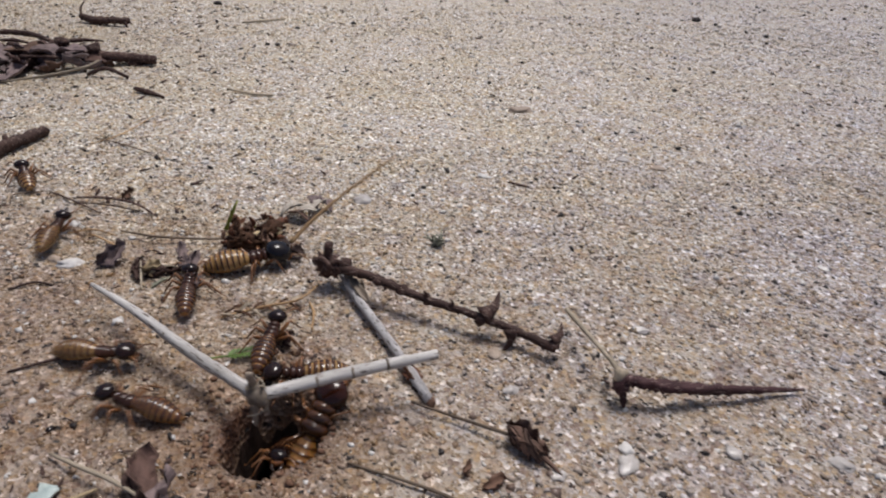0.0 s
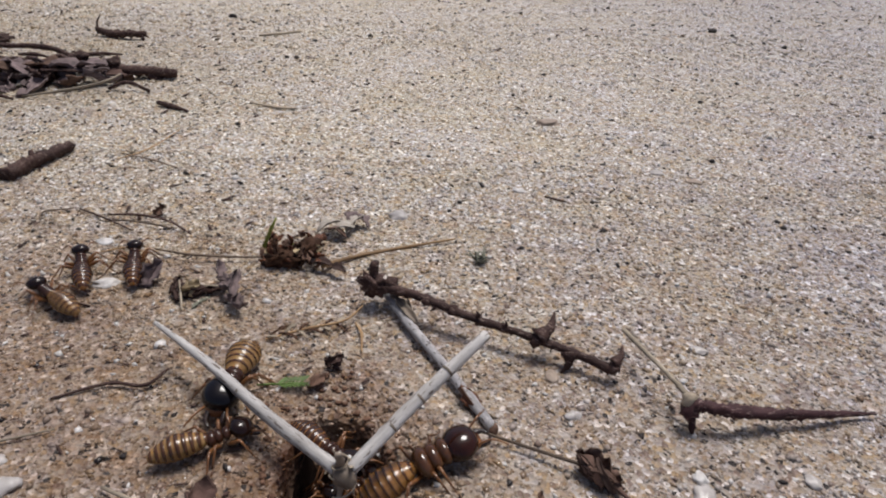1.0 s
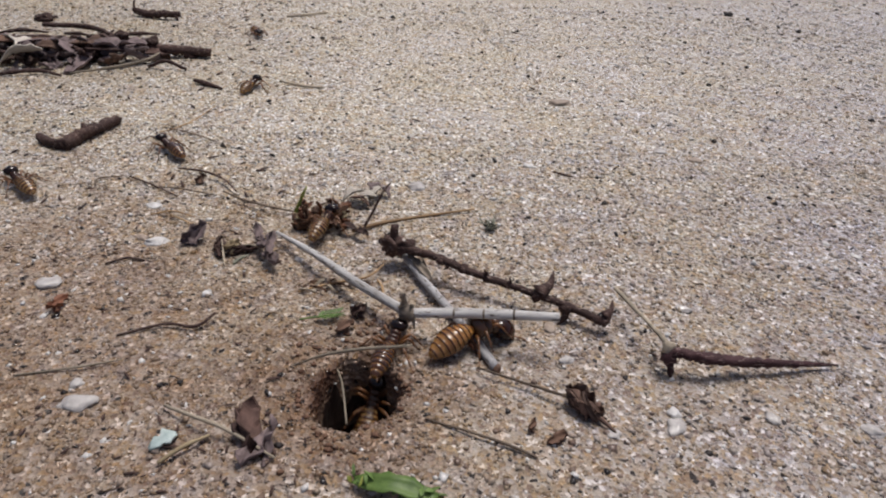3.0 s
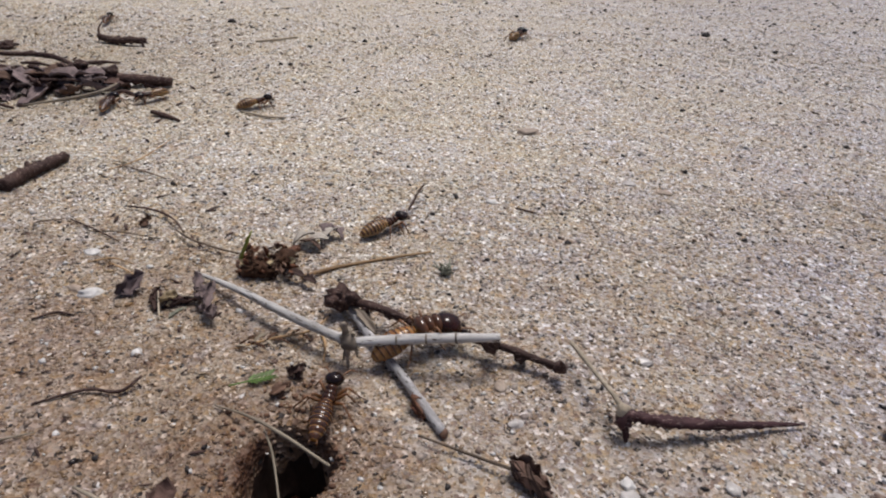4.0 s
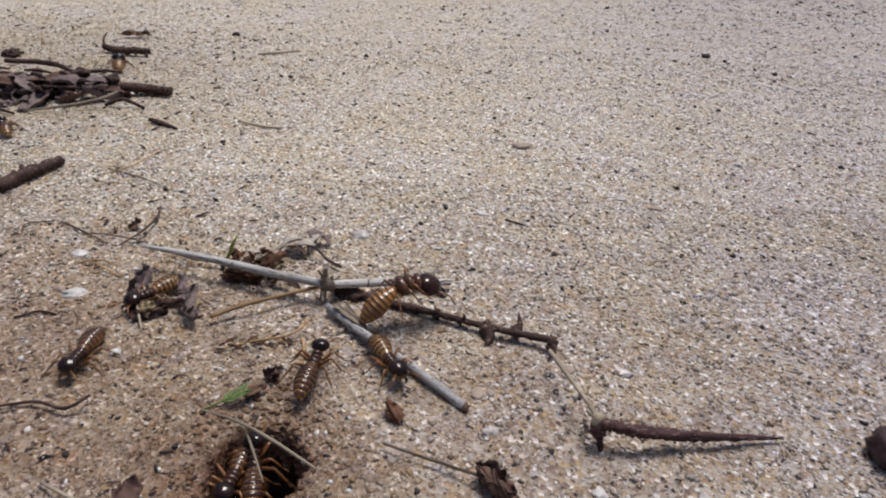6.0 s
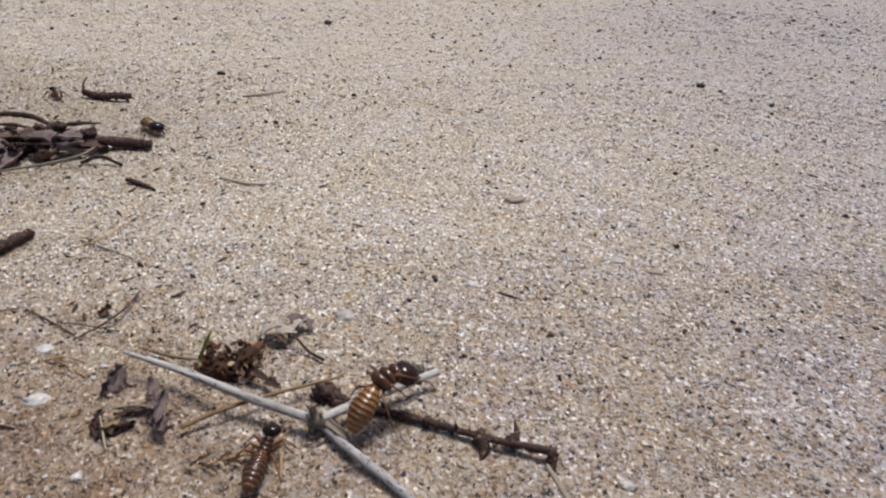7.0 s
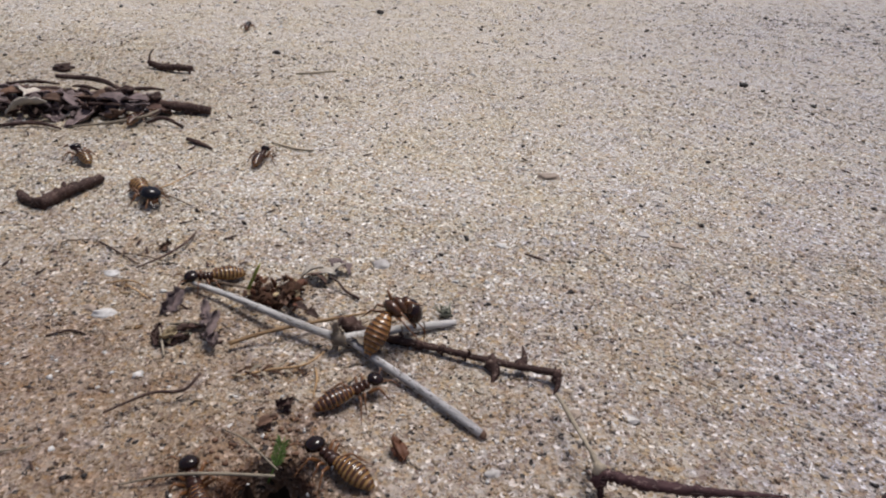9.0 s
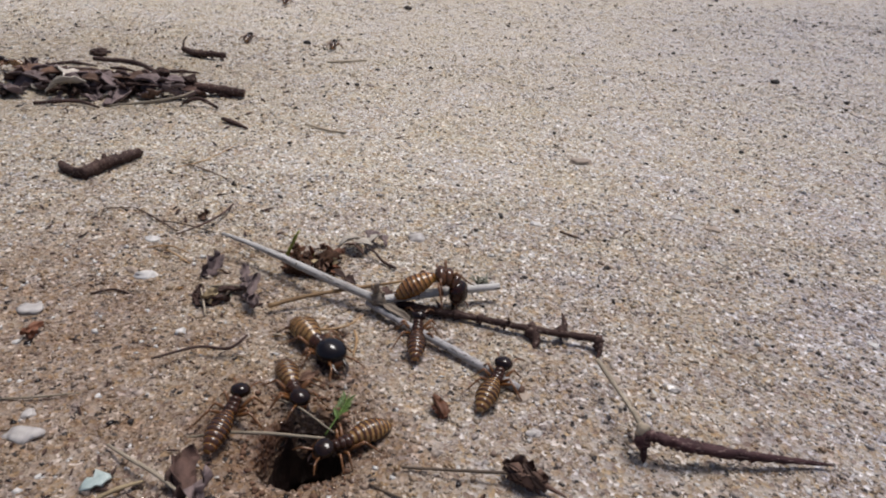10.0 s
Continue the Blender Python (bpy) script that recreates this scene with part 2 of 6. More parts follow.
ABDOMEN_DULL = shell("brown-amber abdomen", (0.15, 0.060, 0.016), (0.38, 0.19, 0.052), 0.24, 0.25)
PLATE = shell("dark brown back plates", (0.026, 0.010, 0.005), (0.085, 0.034, 0.014), 0.14)
PLATE_AMBER = shell("amber-brown back plates", (0.034, 0.013, 0.005), (0.105, 0.042, 0.014), 0.15)
THORAX = shell("brown thorax", (0.014, 0.006, 0.004), (0.058, 0.022, 0.011), 0.11)
THORAX_AMBER = shell("amber-brown thorax", (0.024, 0.0095, 0.0045), (0.10, 0.039, 0.014), 0.12)
HEAD_DARK = shell("dark brown head", (0.005, 0.0022, 0.002), (0.018, 0.0065, 0.004), 0.1)
HEAD_BLACK = shell("black head", (0.003, 0.0025, 0.004), (0.008, 0.006, 0.007), 0.1)
HEAD_RED = shell("red-brown head", (0.006, 0.0022, 0.0016), (0.034, 0.009, 0.0045), 0.1)
FACE = shell("orange-brown face", (0.10, 0.032, 0.010), (0.26, 0.105, 0.034), 0.24)
LEG = shell("amber legs", (0.075, 0.030, 0.010), (0.22, 0.095, 0.034), 0.3)
JAW = shell("dark jaws", (0.012, 0.006, 0.004), (0.03, 0.014, 0.009), 0.2)


# ---- helpers for shapes ----
def place(x, y, z=0.0, rx=0, ry=0, rz=0):
    """A pose from centimetres and degrees."""
    return pose(x * CM, y * CM, z * CM, rx, ry, rz)


HOLE = (-1.35, 4.755)


def mouth_reach(x, y):
    """Distance from the middle of the nest's mouth, which is longer than wide and uneven."""
    dx, dy = (np.asarray(x, float) - HOLE[0]) / 0.84, (np.asarray(y, float) - HOLE[1]) / 1.06
    a = np.arctan2(dy, dx)
    return np.hypot(dx, dy) / (1 + 0.05 * np.sin(2 * a + 0.6) + 0.06 * np.sin(3 * a + 2) + 0.03 * np.sin(7 * a) + 0.02 * np.sin(12 * a + 1))


def relief(x, y):
    """Height of the sand, in centimetres: gentle swells and low ripples, and the worn dip at the nest's mouth."""
    x, y = np.asarray(x, float), np.asarray(y, float)
    swell = 0.05 * np.sin(0.55 * x + 0.3 * y + 1.0) * np.sin(0.42 * y - 0.2 * x + 0.5)
    ripple = 0.035 * np.sin(1.9 * x + 0.8 * y + 1.2 * np.sin(0.5 * y)) * np.sin(1.3 * y - 0.5 * x)
    small = 0.018 * np.sin(5.1 * x + 2.2 * np.sin(1.7 * y)) * np.sin(4.6 * y + 1.6 * np.sin(2.1 * x))
    wide = np.clip((np.hypot(x, y) - 16) / 30, 0, 1) * 0.35 * np.sin(0.16 * x + 1) * np.sin(0.13 * y)
    r = mouth_reach(x, y)
    dip = -0.10 * np.exp(-(r / 0.75) ** 2) + 0.03 * np.exp(-((r - 1.15) / 0.35) ** 2) - 0.90 * np.exp(-(r / 0.485) ** 10)
    groove = -0.05 * np.exp(-(((x - 4.35) + 0.52 * (y - 5.6)) / 0.10) ** 2) * np.clip((5.9 - y) * 2, 0, 1) * np.clip((y - 3.2) * 2, 0, 1)
    return groove + (swell + ripple + small) * np.clip(r / 1.5, 0.2, 1) + wide + dip


def ground_z(x, y):
    return float(relief(x, y))


def mesh_of(name, bm, material, smooth=True):
    bmesh.ops.scale(bm, vec=(CM, CM, CM), verts=bm.verts)
    bmesh.ops.recalc_face_normals(bm, faces=bm.faces)
    me = bpy.data.meshes.new(name)
    bm.to_mesh(me)
    bm.free()
    me.materials.append(material)
    if smooth:
        me.polygons.foreach_set("use_smooth", [True] * len(me.polygons))
    return me


def part(name, bm, material, parent, label="", at=None, smooth=True):
    ob = new(name, mesh_of(name, bm, material, smooth))
    ob.parent = parent
    if at is not None:
        ob.matrix_basis = at
    if label:
        ob["label"] = label
    return ob


def thing(name, bm, material, at, label, category, group="", smooth=True):
    ob = new(name, mesh_of(name, bm, material, smooth))
    ob.matrix_basis = at
    return tagged(ob, label, category, group)


def holder(name, at, label, category, group=""):
    ob = new(name)
    ob.empty_display_size = 0.002
    ob.matrix_basis = at
    return tagged(ob, label, category, group)


def smooth_line(points, n):
    """n places along a smooth curve through the points."""
    p = [Vector(q) for q in points]
    if len(p) == 2:
        return [p[0].lerp(p[1], i / (n - 1)) for i in range(n)]
    p = [2 * p[0] - p[1]] + p + [2 * p[-1] - p[-2]]
    out = []
    spans = len(p) - 3
    for i in range(n):
        u = i / (n - 1) * spans
        k = min(int(u), spans - 1)
        s = u - k
        a, b, c, d = p[k:k + 4]
        out.append(0.5 * (2 * b + (c - a) * s + (2 * a - 5 * b + 4 * c - d) * s * s + (3 * b - a - 3 * c + d) * s ** 3))
    return out


def tube(points, radii, n=14, sides=8, rough=0.0, seed=0, bm=None, flat=1.0):
    """A tapered, slightly crooked stick along the points; radii are spread evenly over its length."""
    bm = bm or bmesh.new()
    line = smooth_line(points, n)
    rings = []
    side = Vector((0.3, -0.2, 1)).normalized()
    for i, c in enumerate(line):
        ahead = (line[min(i + 1, n - 1)] - line[max(i - 1, 0)]).normalized()
        u = ahead.cross(side)
        u = u.normalized() if u.length > 1e-4 else ahead.orthogonal().normalized()
        v = u.cross(ahead)
        s = i / (n - 1) * (len(radii) - 1)
        k = min(int(s), len(radii) - 2)
        r = radii[k] + (radii[k + 1] - radii[k]) * (s - k)
        ring = []
        for j in range(sides):
            a = 2 * math.pi * j / sides
            q = 1 + rough * noise.noise(Vector((c.x * 3 + seed * 7.3, c.y * 3 + j * 1.7, c.z * 3 + i * 0.9)))
            ring.append(bm.verts.new(c + (u * math.cos(a) + v * math.sin(a) * flat) * r * q))
        rings.append(ring)
    for a, b in zip(rings, rings[1:]):
        for j in range(sides):
            bm.faces.new((a[j], a[(j + 1) % sides], b[(j + 1) % sides], b[j]))
    bm.faces.new(rings[0][::-1])
    bm.faces.new(rings[-1])
    return bm


def lump(sx, sy, sz, seed, rough=0.25, sub=2, freq=1.6, bm=None, at=(0, 0, 0)):
    """An uneven rounded body of these half sizes."""
    own = bmesh.new()
    bmesh.ops.create_icosphere(own, subdivisions=sub, radius=1)
    for v in own.verts:
        d = 1 + rough * noise.noise(v.co * freq + Vector((seed * 3.1, seed * 1.7, seed)))
        v.co = Vector((v.co.x * sx * d + at[0], v.co.y * sy * d + at[1], v.co.z * sz * d + at[2]))
    if bm is None:
        return own
    me = bpy.data.meshes.new("tmp")
    own.to_mesh(me)
    own.free()
    bm.from_mesh(me)
    bpy.data.meshes.remove(me)
    return bm


def blade(length, width, curl, seed, thick=0.012, n=9, ragged=0.2, cup=0.3):
    """A leaf or bark flake: pointed outline, curled along and cupped across, with a real thickness."""
    bm = bmesh.new()
    rows_top, rows_low = [], []
    for i in range(n + 1):
        u = i / n
        w = width * 0.5 * (math.sin(math.pi * (0.06 + 0.88 * u)) ** 0.8)
        w *= 1 + 2 * ragged * noise.noise(Vector((u * 7, seed * 2.3, 0.4)))
        x = (u - 0.5) * length
        zc = curl * math.sin(math.pi * u) * length + 0.05 * length * noise.noise(Vector((u * 3, seed, 2.0)))
        top, low = [], []
        for j in range(5):
            s = (j - 2) / 2
            y = s * w * (1 + 0.1 * ragged * noise.noise(Vector((u * 8, s * 3, seed))))
            z = zc + cup * w * s * s + 0.12 * ragged * length * noise.noise(Vector((u * 6, s * 2.5, seed * 1.3)))
            top.append(bm.verts.new((x, y, z + thick / 2)))
            low.append(bm.verts.new((x, y, z - thick / 2)))
        rows_top.append(top)
        rows_low.append(low)
    for i in range(n):
        for j in range(4):
            bm.faces.new((rows_top[i][j], rows_top[i + 1][j], rows_top[i + 1][j + 1], rows_top[i][j + 1]))
            bm.faces.new((rows_low[i][j], rows_low[i][j + 1], rows_low[i + 1][j + 1], rows_low[i + 1][j]))
        bm.faces.new((rows_top[i][0], rows_low[i][0], rows_low[i + 1][0], rows_top[i + 1][0]))
        bm.faces.new((rows_top[i][4], rows_top[i + 1][4], rows_low[i + 1][4], rows_low[i][4]))
    for i, rev in ((0, False), (n, True)):
        for j in range(4):
            q = (rows_top[i][j], rows_top[i][j + 1], rows_low[i][j + 1], rows_low[i][j])
            bm.faces.new(q[::-1] if rev else q)
    return bm


def scrap(length, width, cup, seed, thick=0.028, nu=9, nv=6):
    """A stiff plate, curled across, bent along, with an irregular torn outline."""
    rng = random.Random(seed)
    bend, twist = rng.uniform(-0.5, 0.5), rng.uniform(-0.6, 0.6)
    left = [rng.uniform(0.30, 1.0) for _ in range(nu)]
    right = [rng.uniform(0.30, 1.0) for _ in range(nu)]
    bm = bmesh.new()
    top, low = [], []
    for i in range(nu):
        u = i / (nu - 1) * 2 - 1
        body = (1 - abs(u) ** 3.5) ** 0.5 + 0.10
        ra, rb = [], []
        for j in range(nv):
            v = j / (nv - 1) * 2 - 1
            edge = left[i] if v < 0 else right[i]
            y = v * edge * body * width * 0.5
            h = cup * width * v * v + bend * length * 0.3 * u * u + twist * u * v * width * 0.4
            p = Vector((u * length * 0.5, y, h))
            p += noise.noise_vector(p * (9.0 / max(length, 0.2)) + Vector((seed, 0, 0))) * 0.09 * length
            ra.append(bm.verts.new(p + Vector((0, 0, thick * 0.5))))
            rb.append(bm.verts.new(p - Vector((0, 0, thick * 0.5 * (0.5 + 0.5 * (1 - abs(v)))))))
        top.append(ra)
        low.append(rb)
    for i in range(nu - 1):
        for j in range(nv - 1):
            bm.faces.new((top[i][j], top[i + 1][j], top[i + 1][j + 1], top[i][j + 1]))
            bm.faces.new((low[i][j + 1], low[i + 1][j + 1], low[i + 1][j], low[i][j]))
        bm.faces.new((top[i][0], low[i][0], low[i + 1][0], top[i + 1][0]))
        bm.faces.new((top[i + 1][-1], low[i + 1][-1], low[i][-1], top[i][-1]))
    for j in range(nv - 1):
        bm.faces.new((top[0][j + 1], low[0][j + 1], low[0][j], top[0][j]))
        bm.faces.new((top[-1][j], low[-1][j], low[-1][j + 1], top[-1][j + 1]))
    return bm


# ---- the ground: one sheet from the nest chamber out to the horizon ----
def build_ground():
    seg = 560
    radii = [(1.7, -3.2), (1.9, -2.6), (1.75, -2.0), (1.35, -1.55), (0.85, -1.4), (0.52, -1.25), (0.42, -1.12), (0.385, -0.98)]
    r = 0.375
    while r < 230:
        radii.append((r, None))
        r += max(0.013 if r < 0.62 else 0.035 if r < 1.2 else 0.06, r * 0.017, (r - 46) * 0.03)
    while r < 9000:
        radii.append((r, None))
        r *= 1.35
    co = np.zeros((len(radii) * seg + 1, 3))
    ang = np.arange(seg) * 2 * np.pi / seg
    for i, (rad, z) in enumerate(radii):
        x, y = HOLE[0] + rad * np.cos(ang) * 0.84, HOLE[1] + rad * np.sin(ang) * 1.06
        h = relief(x, y) * min(1.0, 400 / rad) if z is None else z + 0.06 * np.sin(ang * 5 + rad * 9) * np.sin(rad * 13 + ang * 2)
        if rad < 0.62:
            h = h + 0.025 * np.sin(ang * 17 + rad * 31) * np.sin(ang * 6 + rad * 19)
        co[i * seg:(i + 1) * seg] = np.stack([x, y, h], 1)
    co[-1] = (HOLE[0], HOLE[1], -3.4)
    n = len(radii)
    i, j = np.meshgrid(np.arange(n - 1), np.arange(seg), indexing="ij")
    a, b = i * seg + j, i * seg + (j + 1) % seg
    quads = np.stack([a, a + seg, b + seg, b], -1).reshape(-1, 4)
    faces = quads.tolist() + [[(q + 1) % seg, len(co) - 1, q] for q in range(seg)]
    me = bpy.data.meshes.new("ground")
    me.from_pydata((co * CM).tolist(), [], faces)
    me.materials.append(SAND)
    me.materials.append(SHADED_SOIL)
    # faces inside the mouth take the soil whose colour holds the hole's shade
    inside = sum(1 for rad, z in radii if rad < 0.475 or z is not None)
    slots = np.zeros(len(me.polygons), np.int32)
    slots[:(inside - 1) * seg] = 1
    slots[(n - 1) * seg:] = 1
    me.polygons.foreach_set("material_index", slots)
    me.polygons.foreach_set("use_smooth", [True] * len(me.polygons))
    ob = new("ground", me)
    tagged(ob, "pale tan coarse sand with a dark nest hole", "sand", kind="structure")


build_ground()


# ---- insects ----
def leg_mesh(side, reach, back):
    """One jointed leg from its hip: thigh up and out, shin down to the sand, foot along it."""
    bm = tube([(0, 0, -0.02), (back * 0.45, side * reach * 0.48, 0.09)], [0.020, 0.025, 0.016], 6, 7)
    tube([(back * 0.45, side * reach * 0.48, 0.09), (back * 0.9, side * reach * 0.9, -0.075)], [0.014, 0.012, 0.009], 5, 6, bm=bm)
    tube([(back * 0.9, side * reach * 0.9, -0.075), (back * 1.15, side * reach * 1.10, -0.118)], [0.008, 0.006], 3, 5, bm=bm)
    return bm


def build_termite(name, label, head_mat, body_mat, plate_mat, size=1.0, head_size=1.0, jaws=0.07, nod=14, girth=1.0, cover=0.6, shoulder=1.0, thorax_mat=None):
    """cover: how much of each ring of the abdomen its dark back plate hides."""
    t = holder(name, place(0, 0), label, "termite", "termites at the nest")
    t.scale = (size, size, size)

    def girth_at(u):
        return 0.150 * girth * (math.sin(math.pi * min(1, 0.035 + 0.925 * u)) ** 0.52) * (0.76 + 0.32 * (1 - abs(u - 0.42)))

    def ring_at(u, a, swell=1.0):
        r = girth_at(u) * swell
        return (-0.52 + 0.60 * u, r * 1.05 * math.cos(a), r * (0.94 if math.sin(a) > 0 else 0.80) * math.sin(a) + 0.02 * math.sin(math.pi * u))

    # abdomen: a plump, pale, swollen body, with a dark glossy plate on the back of each ring
    bm = bmesh.new()
    n, m = 46, 20
    rings = []
    for i in range(n + 1):
        u = i / n
        groove = 1 - 0.05 * (0.5 + 0.5 * math.cos(2 * math.pi * u * 9)) ** 3
        rings.append([bm.verts.new(ring_at(u, 2 * math.pi * k / m, groove)) for k in range(m)])
    for a, b in zip(rings, rings[1:]):
        for k in range(m):
            bm.faces.new((a[k], a[(k + 1) % m], b[(k + 1) % m], b[k]))
    bm.faces.new(rings[0])
    bm.faces.new(rings[-1])
    belly = part("abdomen", bm, body_mat, t, "", place(0, 0, 0.178, 0, -7, 0))
    for q in range(9):
        mid, half = (q + 0.5) / 9, 0.5 * cover / 9
        reach = 0.56 - 0.10 * abs(mid - 0.55)
        bm = bmesh.new()
        rows = []
        for s, swell in ((-1.0, 0.99), (-0.85, 1.028), (0.0, 1.036), (0.85, 1.028), (1.0, 0.99)):
            rows.append([bm.verts.new(ring_at(min(1.0, max(0.0, mid + s * half * (1 - 0.35 * abs(2 * k / 12 - 1) ** 3))), math.pi * (0.5 + reach * (2 * k / 12 - 1)), swell)) for k in range(13)])
        for a, b in zip(rows, rows[1:]):
            for k in range(12):
                bm.faces.new((a[k], a[k + 1], b[k + 1], b[k]))
        part("back_plate", bm, plate_mat, belly)
    # thorax: three overlapping plates
    for k, (x, w, l) in enumerate(((0.085, 0.104, 0.068), (0.155, 0.092, 0.060), (0.232, 0.088, 0.055))):
        part("thorax_plate", lump(l * (0.5 + 0.5 * shoulder), w * shoulder, (0.085 - 0.008 * k) * shoulder, 4 + k, 0.10, 2), thorax_mat or THORAX, t, "", place(x, 0, 0.165 + 0.16 * x))
    hs = head_size
    hd = part("head", lump(0.126 * hs, 0.132 * hs, 0.092 * hs, 3, 0.08, 3), head_mat, t, "", place(0.385 + 0.05 * (hs - 1), 0, 0.232, 0, nod, 0))
    part("face", lump(0.062 * hs, 0.082 * hs, 0.045 * hs, 8, 0.15, 2), FACE, hd, "orange-brown face", place(0.088 * hs, 0, -0.028 * hs, 0, 22, 0))
    for s in (1, -1):
        part("jaw", tube([(0.09 * hs, s * 0.05 * hs, -0.04), (0.13 * hs + jaws * 0.6, s * 0.055 * hs, -0.055), (0.12 * hs + jaws * 1.3, s * 0.012, -0.06)],
                         [0.026 * hs, 0.02 * hs, 0.006], 7, 6), JAW, hd)
        part("antenna", tube([(0.09 * hs, s * 0.07 * hs, 0.0), (0.19 * hs, s * 0.15, 0.05), (0.27 * hs, s * 0.23, 0.0)], [0.012, 0.011, 0.007], 16, 5, 0.5, s), LEG, hd)
        part("tail_bristle", tube([(-0.50, s * 0.03, 0.12), (-0.56, s * 0.055, 0.11)], [0.010, 0.004], 3, 5), LEG, t)
        for k, (x, reach, back) in enumerate(((0.235, 0.27, 0.15), (0.16, 0.29, -0.03), (0.095, 0.33, -0.22))):
            part("leg", leg_mesh(s, reach, back), LEG, t, "", place(x, s * 0.06, 0.12))
    return t


worker = build_termite("worker_termite", "brown worker termite with dark head and striped abdomen", HEAD_DARK, ABDOMEN_DULL, PLATE, 0.94, 0.90, 0.07, 16, 0.78, 0.82, 0.90)
amber = build_termite("worker_termite", "amber worker termite with dark head and striped abdomen", HEAD_DARK, ABDOMEN, PLATE_AMBER, 0.92, 0.97, 0.07, 14, 0.86, 0.60, 0.92)
soldier = build_termite("soldier_termite", "soldier termite with big glossy black head, golden striped abdomen", HEAD_BLACK, ABDOMEN, PLATE, 1.06, 1.38, 0.12, 14, 1.0, 0.38, 1.15)
tugger = build_termite("soldier_termite", "soldier termite with red-brown head, hunched over the sticks", HEAD_RED, ABDOMEN_DULL, PLATE_AMBER, 1.04, 1.36, 0.10, 20, 0.97, 0.34, 1.62, THORAX_AMBER)
TERMITES = {"S1": soldier, "R": tugger, "b": worker, "c": amber}
for key in ("e", "f", "K", "H", "N1"):
    TERMITES[key] = copy_thing(amber, place(0, 0))
for key in ("d", "g", "D", "G", "N2", "N3", "N4"):
    TERMITES[key] = copy_thing(worker, place(0, 0))
TERMITES["F1"] = copy_thing(soldier, place(0, 0))


# ---- the sticks that the termites drag ----
def build_bent_straw():
    t = holder("bent_straw", place(0, 0), "pale grey bleached grass straw, broken at its dark node", "straw")
    part("stalk", tube([(0.06, 0, 0), (1.0, 0.02, 0.01), (2.1, -0.01, 0.02), (3.0, 0.0, 0.0)], [0.061, 0.061, 0.056, 0.046, 0.024], 30, 10, 0.16, 1), STRAW, t)
    ring = tube([(1.44, 0.005, 0.012), (1.47, 0.005, 0.012)], [0.0605, 0.0605], 3, 10, 0.05, 2)
    part("joint_ring", ring, STRAW_DARK, t, "thin dark joint ring")
    part("node", lump(0.13, 0.10, 0.10, 6, 0.35, 2), STRAW_DARK, t, "dark frayed node")
    part("sheath", tube([(0.02, 0.05, -0.36), (0.05, 0.0, 0.0), (0.0, 0.05, 0.30)], [0.02, 0.045, 0.035], 12, 7, 0.6, 5, flat=0.5), STRAW_DARK, t, "dark torn leaf sheath")
    part("sheath", tube([(0.12, 0.02, -0.30), (0.09, -0.04, 0.05), (0.14, 0.0, 0.20)], [0.016, 0.036, 0.02], 12, 7, 0.6, 9, flat=0.5), STRAW_DARK, t, "dark torn leaf sheath")
    part("sheath", tube([(-0.06, -0.05, -0.22), (-0.02, -0.06, 0.05), (-0.08, 0.0, 0.16)], [0.012, 0.03, 0.015], 12, 7, 0.6, 10, flat=0.5), STEM_GREY, t, "grey torn leaf sheath")
    for k, (r0, up, turn) in enumerate(((0.16, 0.05, 0), (0.22, -0.08, 140), (0.12, 0.10, 250))):
        loop = [(0.05 + 0.6 * r0 * math.cos(q * 0.9 + turn), 0.6 * r0 * math.sin(q * 0.9 + turn), up + 0.03 * q - 0.1) for q in range(7)]
        part("fibre", tube(loop, [0.008, 0.007, 0.005], 26, 5, 0.1, 20 + k), STEM_GREY, t, "thin pale curled fibre")
    short = holder_part("short_stalk", t)
    part("stalk", tube([(0.05, 0, 0), (0.8, 0.015, 0.01), (1.78, 0, 0)], [0.06, 0.064, 0.06, 0.052], 24, 10, 0.16, 3), STRAW, short)
    for x in (0.55, 0.9, 1.25):
        part("joint_ring", tube([(x, 0.012, 0.008), (x + 0.025, 0.012, 0.008)], [0.0645, 0.0645], 3, 10, 0.05, 2), STRAW_DARK, short)
    return t, short


def holder_part(name, parent):
    ob = new(name)
    ob.empty_display_size = 0.002
    ob.parent = parent
    return ob


bent_straw, short_stalk = build_bent_straw()


def thorn(parent, x, y, z, ang, lean, size):
    part("thorn", tube([(0, 0, 0.02), (0.06 * size, 0, 0.15 * size), (0.03 * size, 0, 0.32 * size)], [0.10 * size, 0.05 * size, 0.008], 7, 6, 0.3, x), BARK, parent, "",
         place(x, y, z, ang, lean, 0))


